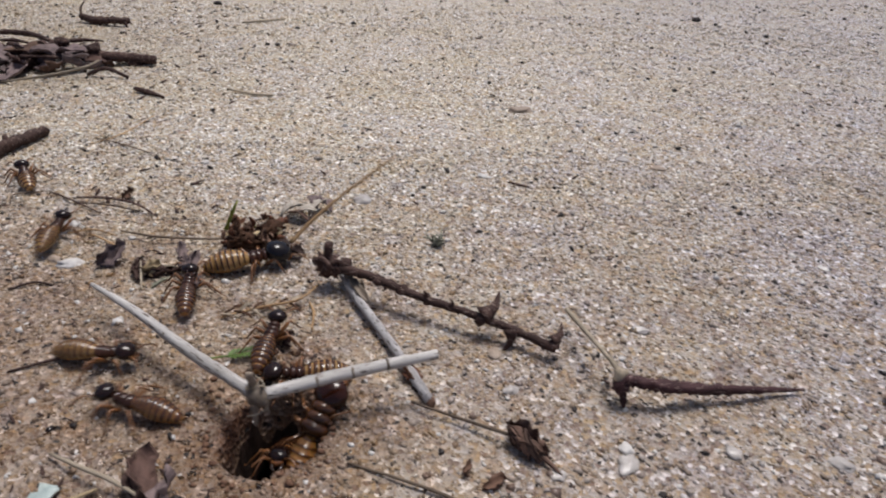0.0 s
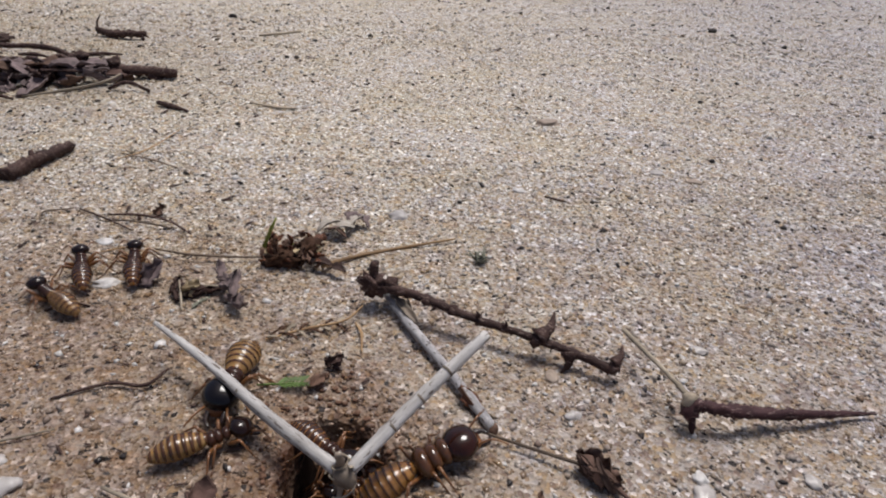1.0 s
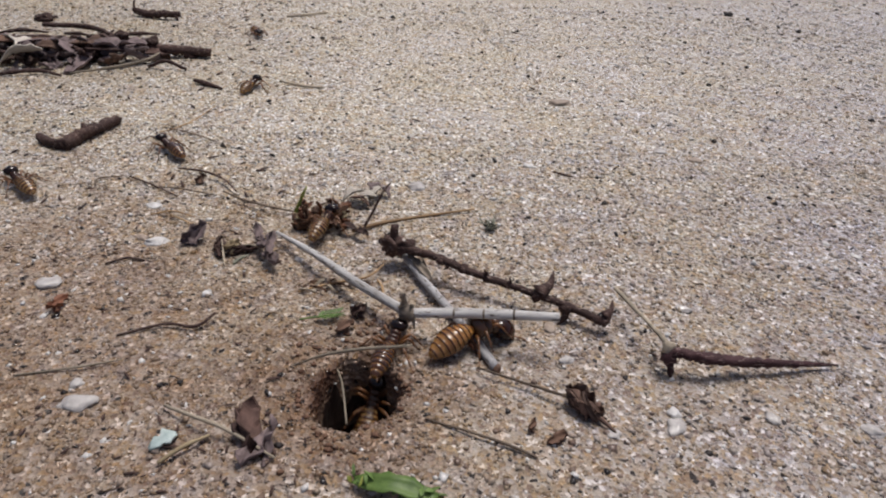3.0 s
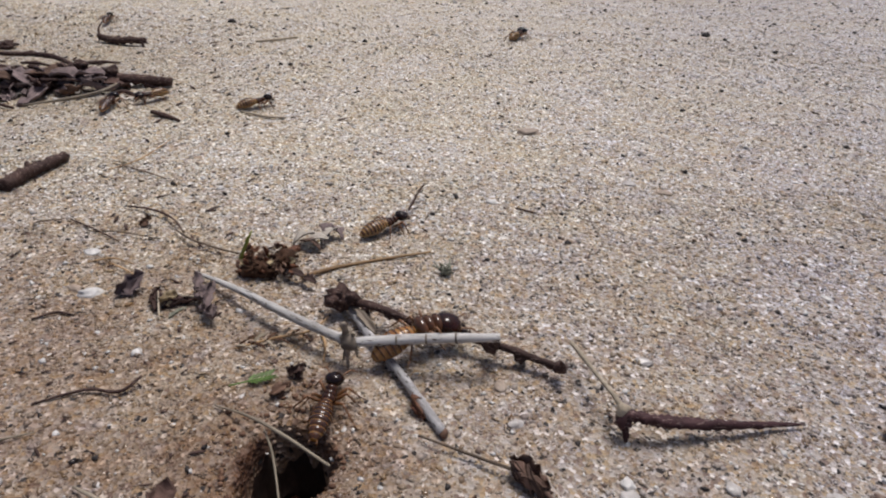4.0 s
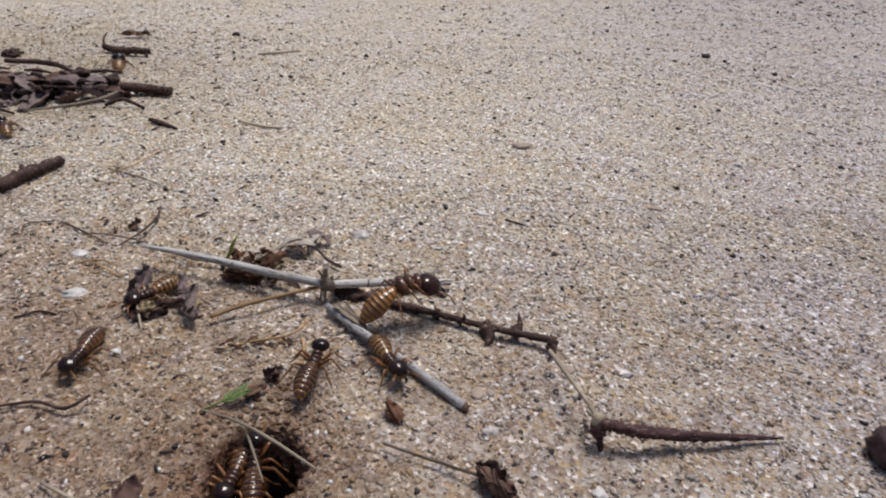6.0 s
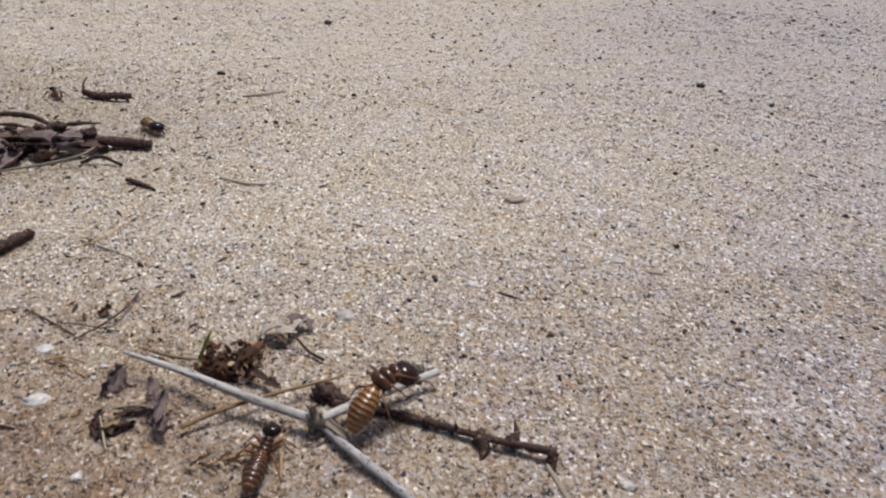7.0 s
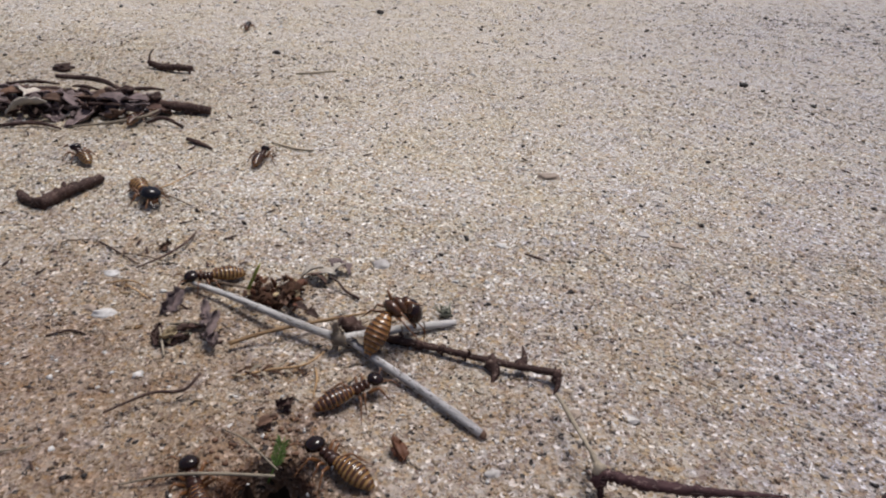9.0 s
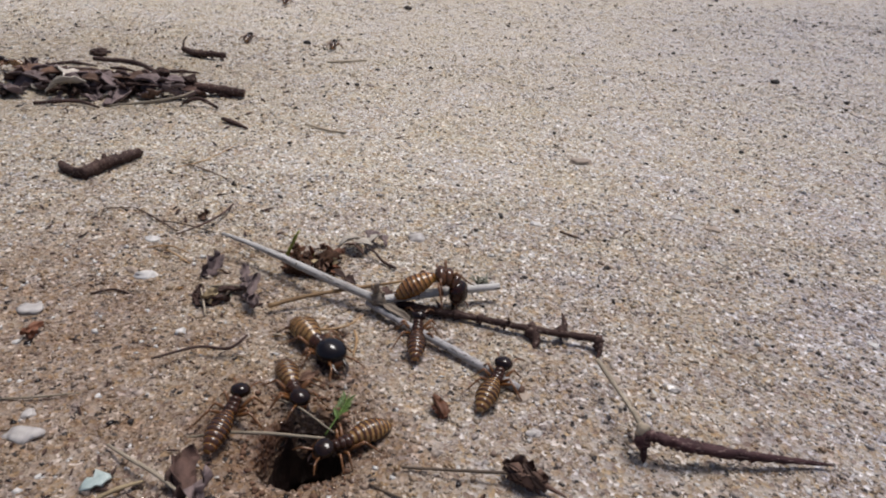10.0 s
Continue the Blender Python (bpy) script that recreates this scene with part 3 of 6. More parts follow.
def build_thorny_twig():
    t = holder("thorny_twig", place(0, 0), "thin dark brown twig with thorns and a knobbly end", "twig")
    part("stem", tube([(0, 0, 0), (-0.8, 0.05, 0.05), (-1.7, 0.0, 0.10), (-2.5, 0.06, 0.12), (-3.05, 0, 0.10)], [0.050, 0.046, 0.048, 0.056, 0.075], 44, 9, 0.5, 4), BARK, t)
    part("knob", lump(0.20, 0.14, 0.13, 12, 1.1, 3, 3.4), BARK, t, "", place(-3.05, 0.02, 0.13))
    part("knob", lump(0.10, 0.09, 0.08, 13, 1.0, 2, 3.2), BARK, t, "", place(-2.86, 0.10, 0.16))
    for x, r in ((-0.02, 0.075), (-0.9, 0.07), (-1.62, 0.062), (-1.95, 0.07), (-2.3, 0.062)):
        part("knot", lump(r * 1.1, r, r, x * 7, 0.8, 2, 2.4), BARK, t, "", place(x, 0.02, 0.012 - 0.045 * x))
    part("stub", tube([(-3.06, 0.03, 0.16), (-3.06, 0.06, 0.42)], [0.06, 0.055], 5, 8, 0.3, 5), BARK, t)
    for x, a, l, s in ((-0.03, -50, 0, 0.8), (-0.08, 165, 0, 0.4), (-0.52, 150, 15, 0.95), (-0.90, -53, 10, 1.2), (-1.25, -150, 0, 0.5), (-1.30, 15, 0, 0.4),
                       (-1.65, 25, 0, 0.5), (-2.2, -170, 30, 0.5), (-2.65, 60, 0, 0.6)):
        thorn(t, x, 0.02, 0.05 + 0.03 * abs(x), a, l, s)
    return t


thorny_twig = build_thorny_twig()


def build_stub_straw():
    t = holder("straw_piece", place(0, 0), "pale grey straw piece with a split end", "straw")
    part("stalk", tube([(0, 0, 0), (-0.93, 0.02, 0.02), (-1.88, 0.0, 0.045), (-2.56, 0.02, 0.06)], [0.054, 0.055, 0.053, 0.047], 28, 10, 0.3, 8), STRAW_OLD, t)
    part("broken_end", lump(0.05, 0.052, 0.050, 21, 0.6, 2, 1.8), LEAF_BROWN, t, "reddish broken end", place(0.02, 0, 0))
    part("sheath", blade(0.62, 0.12, 0.03, 15, 0.02, 8, 0.5, 0.5), STRAW_DARK, t, "grey torn sheath", place(-2.12, 0.06, 0.10, 20, 6, 4))
    part("sheath", blade(0.4, 0.06, 0.05, 16, 0.015, 8, 0.5, 0.5), STRAW_DARK, t, "", place(-2.18, 0.16, 0.085, 40, 6, -14))
    return t


stub_straw = build_stub_straw()
grass_stem = thing("orange_straw", tube([(0, 0, 0), (0.5, 0.05, 0.02), (1.2, 0.02, 0.03), (2.0, -0.14, 0.10)], [0.034, 0.030, 0.026, 0.016], 20, 6, 0.15, 31), STEM_TAN,
                   place(0, 0), "thin orange-tan dry grass stem", "stem")
carried_stem = thing("held_twig", tube([(0, 0, 0), (0.02, 0.02, 0.3), (-0.02, 0.0, 0.55), (0.03, 0, 0.75)], [0.024, 0.022, 0.019, 0.012], 14, 6, 0.2, 33), BARK,
                     place(0, 0), "short dark stem held upright by a termite", "stem")
green_leaf = holder("green_leaf", place(0, 0), "fresh green feathery leaflet lying on the sand", "leaf")
part("midrib", tube([(-0.36, 0.04, 0.02), (-0.08, 0.0, 0.04), (0.18, 0, 0.03)], [0.012, 0.010, 0.005], 8, 5), GREEN, green_leaf)
for k in range(6):
    for s in (1, -1):
        part("leaflet", blade(0.135, 0.027, 0.05, k + 7 * s, 0.006, 5), GREEN, green_leaf, "", place(-0.10 + k * 0.046, s * 0.045, 0.04, 15 * s, -8, s * 38))


# ---- loose twigs on the sand ----
def stick(name, points, radii, material, label, sides=7, rough=0.2, seed=0, category="twig", n=20):
    """A stick lying on the sand; points are given with their height above it."""
    x0, y0 = points[0][0], points[0][1]
    z0 = ground_z(x0, y0)
    loc = [(x - x0, y - y0, z + ground_z(x, y) - z0) for x, y, z in points]
    return thing(name, tube(loc, radii, n, sides, rough, seed), material, place(x0, y0, z0), label, category)


def build_side_twig():
    z0 = ground_z(2.17, 5.2)
    t = holder("forked_twig", place(2.17, 5.2, z0), "dark red-brown tapering twig with a thin pale side shoot", "twig")
    part("stem", tube([(0.0, 0.10, 0.33), (0.25, 0.09, 0.29), (0.65, 0.10, 0.24), (1.25, 0.17, 0.17), (2.13, 0.36, 0.04)], [0.066, 0.064, 0.068, 0.062, 0.046, 0.012], 44, 9, 0.8, 41), BARK_RED, t)
    part("side_shoot", tube([(-0.03, 0.15, 0.38), (-0.16, 0.55, 0.38), (-0.40, 1.32, 0.34)], [0.030, 0.026, 0.028], 16, 7, 0.5, 42), STEM_GREY, t, "thin pale shoot")
    part("knob", lump(0.095, 0.085, 0.11, 43, 0.7, 2, 1.8), BARK_RED, t, "", place(-0.02, 0.10, 0.26))
    part("knob", lump(0.075, 0.07, 0.08, 44, 0.7, 2, 2.2), STEM_GREY, t, "", place(-0.03, 0.13, 0.36))
    part("stub", tube([(0.0, 0.09, 0.26), (0.02, 0.04, 0.10), (0.05, 0.02, -0.02)], [0.055, 0.036, 0.022], 8, 7, 0.6, 45), BARK_RED, t)


build_side_twig()


def build_seed_husk():
    z0 = ground_z(0.9, 4.64)
    t = holder("seed_husk", place(0.9, 4.64, z0), "brown dry seed husk on a thin stalk", "seed husk")
    part("stalk", tube([(-0.95, 0.48, 0.08), (-0.45, 0.22, 0.12), (0.0, 0.0, 0.15)], [0.013, 0.016, 0.019], 14, 6, 0.35, 45), STEM_DARK, t)
    for k in range(13):
        a = k * 51
        part("scale", blade(0.22 + 0.06 * (k % 3), 0.075, 0.18, 50 + k, 0.012, 6, 0.5, 0.6), HUSK, t, "",
             place(0.06 + 0.018 * k, -0.03 - 0.012 * k + 0.04 * math.sin(a), 0.12 + 0.05 * math.cos(a), a, 14 + 9 * (k % 3), -38 + 16 * (k % 4 - 1.5)))
    for k, (x, y, z, l, w, rx, rz) in enumerate(((0.14, 0.03, 0.12, 0.34, 0.22, 30, -35), (0.10, -0.08, 0.08, 0.30, 0.20, -25, -60), (0.24, -0.12, 0.08, 0.26, 0.16, 10, -20))):
        part("scale", scrap(l, w, 0.5, 90 + k, 0.02), HUSK, t, "", place(x, y, z, rx, -8, rz))
    part("tip", tube([(0.1, -0.06, 0.12), (0.3, -0.2, 0.08), (0.46, -0.36, 0.02)], [0.05, 0.03, 0.008], 8, 6, 0.5, 47), HUSK, t)
    return t


seed_husk = build_seed_husk()
stick("dry_twig", [(-0.58, 4.3, 0.03), (-0.08, 4.09, 0.05), (0.29, 3.94, 0.04), (0.52, 3.84, 0.02)], [0.012, 0.015, 0.017, 0.012], STEM_DARK, "thin dark brown dry stem lying on the sand", seed=51)
arched_twig = thing("arched_twig", tube([(0, 0, 0), (0.45, -0.15, 0.03), (0.95, -0.15, 0.03), (1.42, 0, 0)], [0.013, 0.018, 0.020, 0.016], 18, 6, 0.3, 52), BARK, place(0, 0), "thin dark arched twig lying on the sand", "twig")
bowed_twig = thing("bowed_twig", tube([(0, 0, 0), (0.5, 0.12, 0.03), (1.05, 0.13, 0.03), (1.58, 0, 0)], [0.013, 0.017, 0.018, 0.012], 18, 6, 0.3, 58), STEM_DARK, place(0, 0), "thin brown bowed twig lying on the sand", "twig")
curved_twig = stick("curved_twig", [(-4.24, 5.42, 0.02), (-3.76, 5.66, 0.05), (-3.4, 5.66, 0.06), (-3.2, 5.84, 0.12)], [0.012, 0.019, 0.022, 0.016], BARK, "short dark curved twig", seed=53)
stick("dry_twig", [(-5.0, 4.66, 0.02), (-4.4, 4.82, 0.04), (-4.0, 5.02, 0.03)], [0.011, 0.013, 0.009], STEM_GREY, "thin grey-brown dry stem half in the sand", seed=54)
stick("dry_twig", [(-6.23, 9.18, 0.04), (-6.29, 9.42, 0.05), (-5.97, 9.67, 0.03)], [0.010, 0.014, 0.010], STEM_DARK, "thin dark hooked stem on sand", seed=55)
stick("dry_twig", [(-5.85, 9.62, 0.04), (-5.36, 9.33, 0.06), (-4.84, 9.06, 0.04)], [0.012, 0.016, 0.010], BARK, "thin dark curved stem", seed=56)
stick("dry_twig", [(-5.32, 9.27, 0.03), (-4.95, 9.31, 0.05), (-4.26, 9.23, 0.03)], [0.009, 0.013, 0.009], STEM_DARK, "thin dark stem bit on sand", seed=57)
stick("dry_twig", [(-6.1, 11.6, 0.02), (-5.7, 12.1, 0.05), (-5.5, 13.2, 0.03)], [0.010, 0.014, 0.010], STEM_TAN, "thin tan dry stem on sand", seed=58)
stick("dry_twig", [(-6.1, 11.9, 0.03), (-5.4, 11.5, 0.05), (-4.9, 11.3, 0.02)], [0.011, 0.016, 0.010], STEM_DARK, "thin brown dry stem on sand", seed=59)
stick("root_hair", [(-5.0, 8.36, 0.02), (-4.7, 8.5, 0.06), (-4.35, 8.44, 0.03)], [0.010, 0.013, 0.008], STEM_TAN, "thin orange rootlet on the sand", seed=60)
stick("root_hair", [(-4.72, 8.42, 0.03), (-4.5, 8.3, 0.05), (-4.19, 8.11, 0.02)], [0.009, 0.013, 0.008], STEM_TAN, "thin orange rootlet on the sand", seed=61)
stick("root_hair", [(-5.1, 7.0, 0.02), (-4.85, 7.14, 0.04), (-4.6, 7.1, 0.02)], [0.014, 0.018, 0.012], BARK, "thin dark rootlet on the sand", seed=63)
stick("grey_straw", [(-3.28, 4.35, 0.05), (-2.9, 4.12, 0.14), (-2.5, 3.93, 0.13), (-1.98, 3.68, 0.05)], [0.016, 0.021, 0.021, 0.014], STEM_GREY, "pale grey-green dry stem", seed=64)
stick("straw_bit", [(-3.05, 3.58, 0.04), (-2.85, 3.75, 0.08), (-2.68, 3.94, 0.05)], [0.018, 0.024, 0.014], PALE_LEAF, "pale straw bit on the sand", seed=65)
hole_straw = thing("hole_straw", tube([(0, 0, 0), (0.5, 0.04, 0.05), (1.0, 0.03, 0.05), (1.62, 0, 0)], [0.010, 0.018, 0.020, 0.016], 20, 7, 0.25, 66), STEM_GREY, place(0, 0), "thin grey straw lying across the nest hole", "straw")
short_straw = thing("short_straw", tube([(0, 0, 0), (0.4, 0.03, 0.04), (1.0, 0, 0)], [0.010, 0.014, 0.010], 14, 6, 0.25, 67), STEM_GREY, place(0, 0), "short thin pale straw leaning into the nest hole", "straw")
stick("dark_dash", [(-6.46, 14.72, 0.08), (-6.1, 14.55, 0.06), (-5.68, 14.28, 0.05)], [0.05, 0.06, 0.03], BARK, "short dark twig bit", seed=68)
stick("tiny_twig", [(-5.9, 22.0, 0.04), (-5.2, 22.4, 0.05), (-4.7, 22.9, 0.03)], [0.03, 0.04, 0.02], STEM_GREY, "small grey twig bit", seed=69)
stick("tiny_twig", [(-4.6, 15.3, 0.03), (-3.9, 15.0, 0.05), (-3.5, 15.1, 0.03)], [0.02, 0.03, 0.02], STEM_GREY, "small grey twig bit", seed=70)
stick("tiny_twig", [(1.5, 10.7, 0.02), (1.7, 10.58, 0.03), (1.85, 10.5, 0.02)], [0.012, 0.02, 0.012], BARK, "small dark twig bit", seed=71)


def build_forked_stick():
    z0 = ground_z(-7.4, 10.5)
    t = holder("forked_stick", place(-7.4, 10.5, z0), "grey-brown forked stick half in the sand", "stick")
    part("stem", tube([(-0.05, 0.04, 0.08), (0.02, 0.52, 0.10), (0.15, 0.89, 0.11), (0.33, 1.50, 0.09)], [0.14, 0.12, 0.11, 0.095], 28, 9, 0.6, 72), BARK, t)
    part("branch", tube([(-0.04, 0.08, 0.09), (-0.38, 0.22, 0.09), (-0.68, 0.45, 0.07)], [0.085, 0.07, 0.08], 16, 8, 0.7, 73), BARK, t)
    part("stub", tube([(0.08, 0.70, 0.15), (0.02, 0.76, 0.27)], [0.07, 0.03], 4, 7, 0.5, 74), BARK, t)


build_forked_stick()


def build_far_twig():
    z0 = ground_z(-10, 21.4)
    t = holder("broken_twig", place(-10.7, 21.4, z0), "dark short broken twig with a raised end", "twig")
    part("stem", tube([(0, 0.1, 0.2), (0.45, 0, 0.14), (0.9, 0.0, 0.15), (1.5, 0.05, 0.17)], [0.10, 0.12, 0.115, 0.09], 24, 8, 0.6, 75), BARK, t)
    part("raised_end", tube([(0.02, 0.1, 0.2), (0.0, 0.2, 0.42), (0.1, 0.3, 0.62)], [0.04, 0.03, 0.018], 8, 6, 0.3, 76), BARK, t)
    part("stub", tube([(0.6, 0, 0.15), (0.65, -0.1, 0.0)], [0.06, 0.04], 4, 6, 0.3, 77), BARK, t)
    part("stub", tube([(1.38, 0, 0.15), (1.46, -0.12, 0.0)], [0.06, 0.04], 4, 6, 0.3, 78), BARK, t)


build_far_twig()


# ---- the heap of litter ----
def build_litter():
    for x, y, z, a in ((-9.2, 17.28, 0.42, 20), (-8.3, 17.05, 0.36, 60), (-7.3, 16.9, 0.05, 10)):
        thing("bark_crumb", lump(0.16, 0.11, 0.12, x, 0.8, 2, 2.2), BARK, place(x, y, z, 0, 0, a), "dark bark knot on the broken twig", "bark", "litter heap")
    stick("log", [(-9.9, 17.5, 0.25), (-9.0, 17.25, 0.26), (-7.9, 17.0, 0.2), (-6.78, 16.9, 0.15)], [0.12, 0.15, 0.13, 0.10], BARK, "thick dark broken twig lying on the leaf litter", 10, 0.9, 80, "twig", 26)
    stick("litter_twig", [(-12.5, 17.0, 0.2), (-11.2, 17.1, 0.3), (-9.8, 16.9, 0.2)], [0.07, 0.10, 0.06], BARK, "dark curved twig in the leaf litter", 8, 0.3, 81, "twig", 20)
    stick("litter_twig", [(-11.8, 18.2, 0.35), (-10.6, 18.3, 0.4), (-9.6, 17.7, 0.3)], [0.06, 0.08, 0.05], BARK, "thin dark twig in the leaf litter", 7, 0.3, 82, "twig", 20)
    stick("litter_twig", [(-9.6, 15.1, 0.05), (-8.6, 15.3, 0.12), (-7.9, 15.5, 0.25), (-7.7, 15.9, 0.35)], [0.02, 0.034, 0.03, 0.02], STEM_GREY, "thin curved grey twig beside the leaf litter", 7, 0.3, 83, "twig", 20)
    stick("litter_twig", [(-11.2, 14.6, 0.05), (-10.3, 14.9, 0.1), (-9.7, 14.9, 0.05)], [0.04, 0.05, 0.03], BARK, "thin dark twig beside the leaf litter", 7, 0.3, 84, "twig", 20)
    stick("litter_twig", [(-7.9, 15.6, 0.05), (-7.5, 15.75, 0.2), (-7.0, 15.7, 0.06)], [0.04, 0.05, 0.04], BARK, "short bent dark twig", 7, 0.3, 85, "twig", 14)
    rng = random.Random(5)
    for k in range(96):
        u = rng.random()
        x = -12.9 + 4.6 * u + rng.uniform(-0.3, 0.3)
        y = 16.7 + rng.gauss(0, 0.62) - 0.2 * u
        size = rng.uniform(0.3, 0.95)
        high = 0.05 + 0.20 * rng.random() * math.exp(-((y - 16.7) / 0.9) ** 2)
        mat = rng.choice([LITTER, LITTER_GREY, LITTER_GREY, LITTER_GREY, LEAF_BROWN if k % 2 == 0 else LITTER, WING if k % 2 == 0 else LITTER_GREY])
        thing("leaf_fragment", scrap(size, size * rng.uniform(0.3, 0.65), rng.uniform(0.05, 0.4), 100 + k, 0.035), mat,
              place(x, y, ground_z(x, y) + high, rng.uniform(-45, 45), rng.uniform(-22, 22), rng.uniform(0, 360)),
              "curled dark brown dead leaf fragment in the litter heap" if mat is not WING else "pale papery leaf fragment in the litter heap", "leaf", "litter heap")
    for k in range(20):
        u = (k + rng.random()) / 20
        x, y = -12.7 + 4.4 * u, 16.55 + rng.gauss(0, 0.4) - 0.15 * u
        size = rng.uniform(0.75, 1.25)
        thing("dead_leaf", blade(size, size * rng.uniform(0.36, 0.55), rng.uniform(0.05, 0.16), 900 + k, 0.03, 9, 0.45, rng.uniform(0.1, 0.5)), rng.choice([LITTER_GREY, LITTER_GREY, LEAF_BROWN, WING if k % 4 == 0 else LITTER_GREY]),
              place(x, y, ground_z(x, y) + rng.uniform(0.20, 0.34), rng.uniform(-35, 20), rng.uniform(-16, 16), rng.uniform(-50, 50)), "curled grey-brown dead leaf on the litter heap", "leaf", "litter heap")
    for k in range(9):
        x, y, a = rng.uniform(-12.6, -8.6), 16.6 + rng.gauss(0, 0.5), rng.uniform(-40, 40)
        l = rng.uniform(0.8, 1.8)
        thing("litter_twig", tube([(0, 0, 0), (l * 0.5, rng.uniform(-0.1, 0.1), 0.06), (l, rng.uniform(-0.15, 0.15), 0)], [0.03, rng.uniform(0.03, 0.06), 0.02], 12, 6, 0.4, 700 + k), BARK,
              place(x, y, ground_z(x, y) + rng.uniform(0.15, 0.42), 0, rng.uniform(-8, 8), a), "thin dark twig in the litter heap", "twig", "litter heap")
    for k in range(12):
        x, y = rng.uniform(-12.6, -8.2), 16.6 + rng.gauss(0, 0.55)
        thing("bark_crumb", lump(rng.uniform(0.1, 0.25), rng.uniform(0.08, 0.18), rng.uniform(0.06, 0.13), 200 + k, 0.6, 2, 2.0), BARK,
              place(x, y, ground_z(x, y) + rng.uniform(0.06, 0.3), 0, 0, rng.uniform(0, 360)), "dark bark crumb in the litter heap", "bark", "litter heap")


build_litter()
thing("bark_crumb", lump(0.28, 0.2, 0.13, 230, 0.9, 3, 2.4), BARK, place(-12.93, 20.3, ground_z(-12.9, 20.3) + 0.07), "dark rounded bark crumb alone on the sand", "bark")


# ---- clump of moss and papery bits behind the sticks ----
def build_clump():
    z0 = ground_z(-2.45, 8.35)
    t = holder("moss_clump", place(-2.45, 8.35, z0), "brown mossy clump of leaf scraps with a yellow-green blade", "moss")
    part("crumb_core", lump(0.22, 0.15, 0.12, 240, 1.1, 3, 3.4), MOSS, t, "", place(-0.04, -0.05, 0.08))
    part("crumb_core", lump(0.15, 0.14, 0.12, 241, 1.1, 3, 3.2), MOSS, t, "", place(0.28, 0.2, 0.14))
    part("blade", blade(0.62, 0.06, 0.05, 242, 0.014, 8), YELLOW_GREEN, t, "yellow-green blade", place(-0.25, 0.1, 0.34, 60, -66, 20))
    rng = random.Random(9)
    for k in range(64):
        a, b = rng.uniform(0, 360), rng.uniform(-80, -5)
        part("sprig", scrap(rng.uniform(0.09, 0.20), rng.uniform(0.07, 0.14), 0.25, 250 + k, 0.016, 5, 4), rng.choice([MOSS, LEAF_BROWN, LEAF_RED, LEAF_RED, PALE_LEAF if k % 2 == 0 else LEAF_BROWN, YELLOW_GREEN if k % 3 == 0 else LEAF_BROWN]), t, "",
             place(rng.uniform(-0.3, 0.5), rng.uniform(-0.2, 0.4), rng.uniform(0.05, 0.26), rng.uniform(-40, 40), b, a))


build_clump()
for k, (x, y, rz, mat, s) in enumerate(((-1.95, 9.2, 30, WING, 0.44), (-1.68, 9.5, 100, LITTER_GREY, 0.36), (-1.86, 9.0, 160, HUSK, 0.36), (-1.6, 9.3, 60, WING, 0.42), (-1.78, 9.12, 10, WING, 0.40), (-1.5, 9.42, 130, LITTER_GREY, 0.34), (-2.05, 8.75, 80, LEAF_RED, 0.36),
                                        (-1.95, 8.2, -20, LITTER, 0.34), (-1.7, 8.05, -40, LITTER, 0.30))):
    thing("papery_scale", blade(s, s * 0.42, 0.16, 280 + k, 0.014, 8, 0.4, 0.5), mat, place(x, y, ground_z(x, y) + 0.10, 15 * (k % 3 - 1), -12, rz),
          "curled papery seed scale lying on the sand" if mat is WING else "curled brown dead leaflet lying on the sand", "seed scale" if mat is WING else "leaf")


def build_tuft():
    t = holder("lichen_tuft", place(0.26, 8.4, ground_z(0.26, 8.4)), "small grey-green lichen tuft on the sand", "lichen")
    rng = random.Random(3)
    part("crumb_core", lump(0.07, 0.06, 0.05, 300, 0.7, 3, 2.6), GREY_GREEN, t, "", place(0, 0, 0.06))
    for k in range(16):
        part("sprig", tube([(0, 0, 0), (0.05, 0.01, 0.08), (0.12, 0.0, 0.14)], [0.016, 0.014, 0.007], 5, 5, 0.3, k), GREY_GREEN, t, "",
             place(rng.uniform(-0.08, 0.08), rng.uniform(-0.08, 0.08), 0.05, rng.uniform(-20, 20), rng.uniform(-20, 25), rng.uniform(0, 360)))


build_tuft()


# ---- dark chips and dead leaflets between the pebbles and the straw ----
def chip(name, x, y, s, material, label, rx=0, ry=0, rz=0, z=0.08, seed=0, wide=0.5, category="leaf"):
    """A torn dry scrap: a curled plate with a second layer folded against it."""
    t = holder(name, place(x, y, ground_z(x, y)), label, category)
    part("flap", scrap(s, s * wide * 1.1, 0.35, seed), material, t, "", place(0, 0, z, rx, ry, rz))
    part("flap", scrap(s * 0.62, s * wide * 0.7, -0.25, seed + 40), material, t, "", place(0.08 * s, -0.10 * s, z * 0.75, rx + 18, ry - 14, rz + 32))
    return t


grey_chip = chip("grey_leaf_chip", -4.12, 7.74, 0.46, LITTER_GREY, "dark grey curled leaf chip standing in the sand", 55, -25, 40, 0.12, 310, 0.6)
shoved = []
for k, (x, y, s, rx, ry, rz, z) in enumerate(((-3.70, 7.5, 0.30, 40, -10, 80, 0.08), (-3.42, 7.42, 0.42, -10, 5, 5, 0.05), (-3.62, 7.30, 0.24, 0, -10, 120, 0.05))):
    shoved.append(chip("dark_bark_chip", x, y, s, BARK, "small dark bark chip", rx, ry, rz, z, 320 + k, 0.35, "bark"))


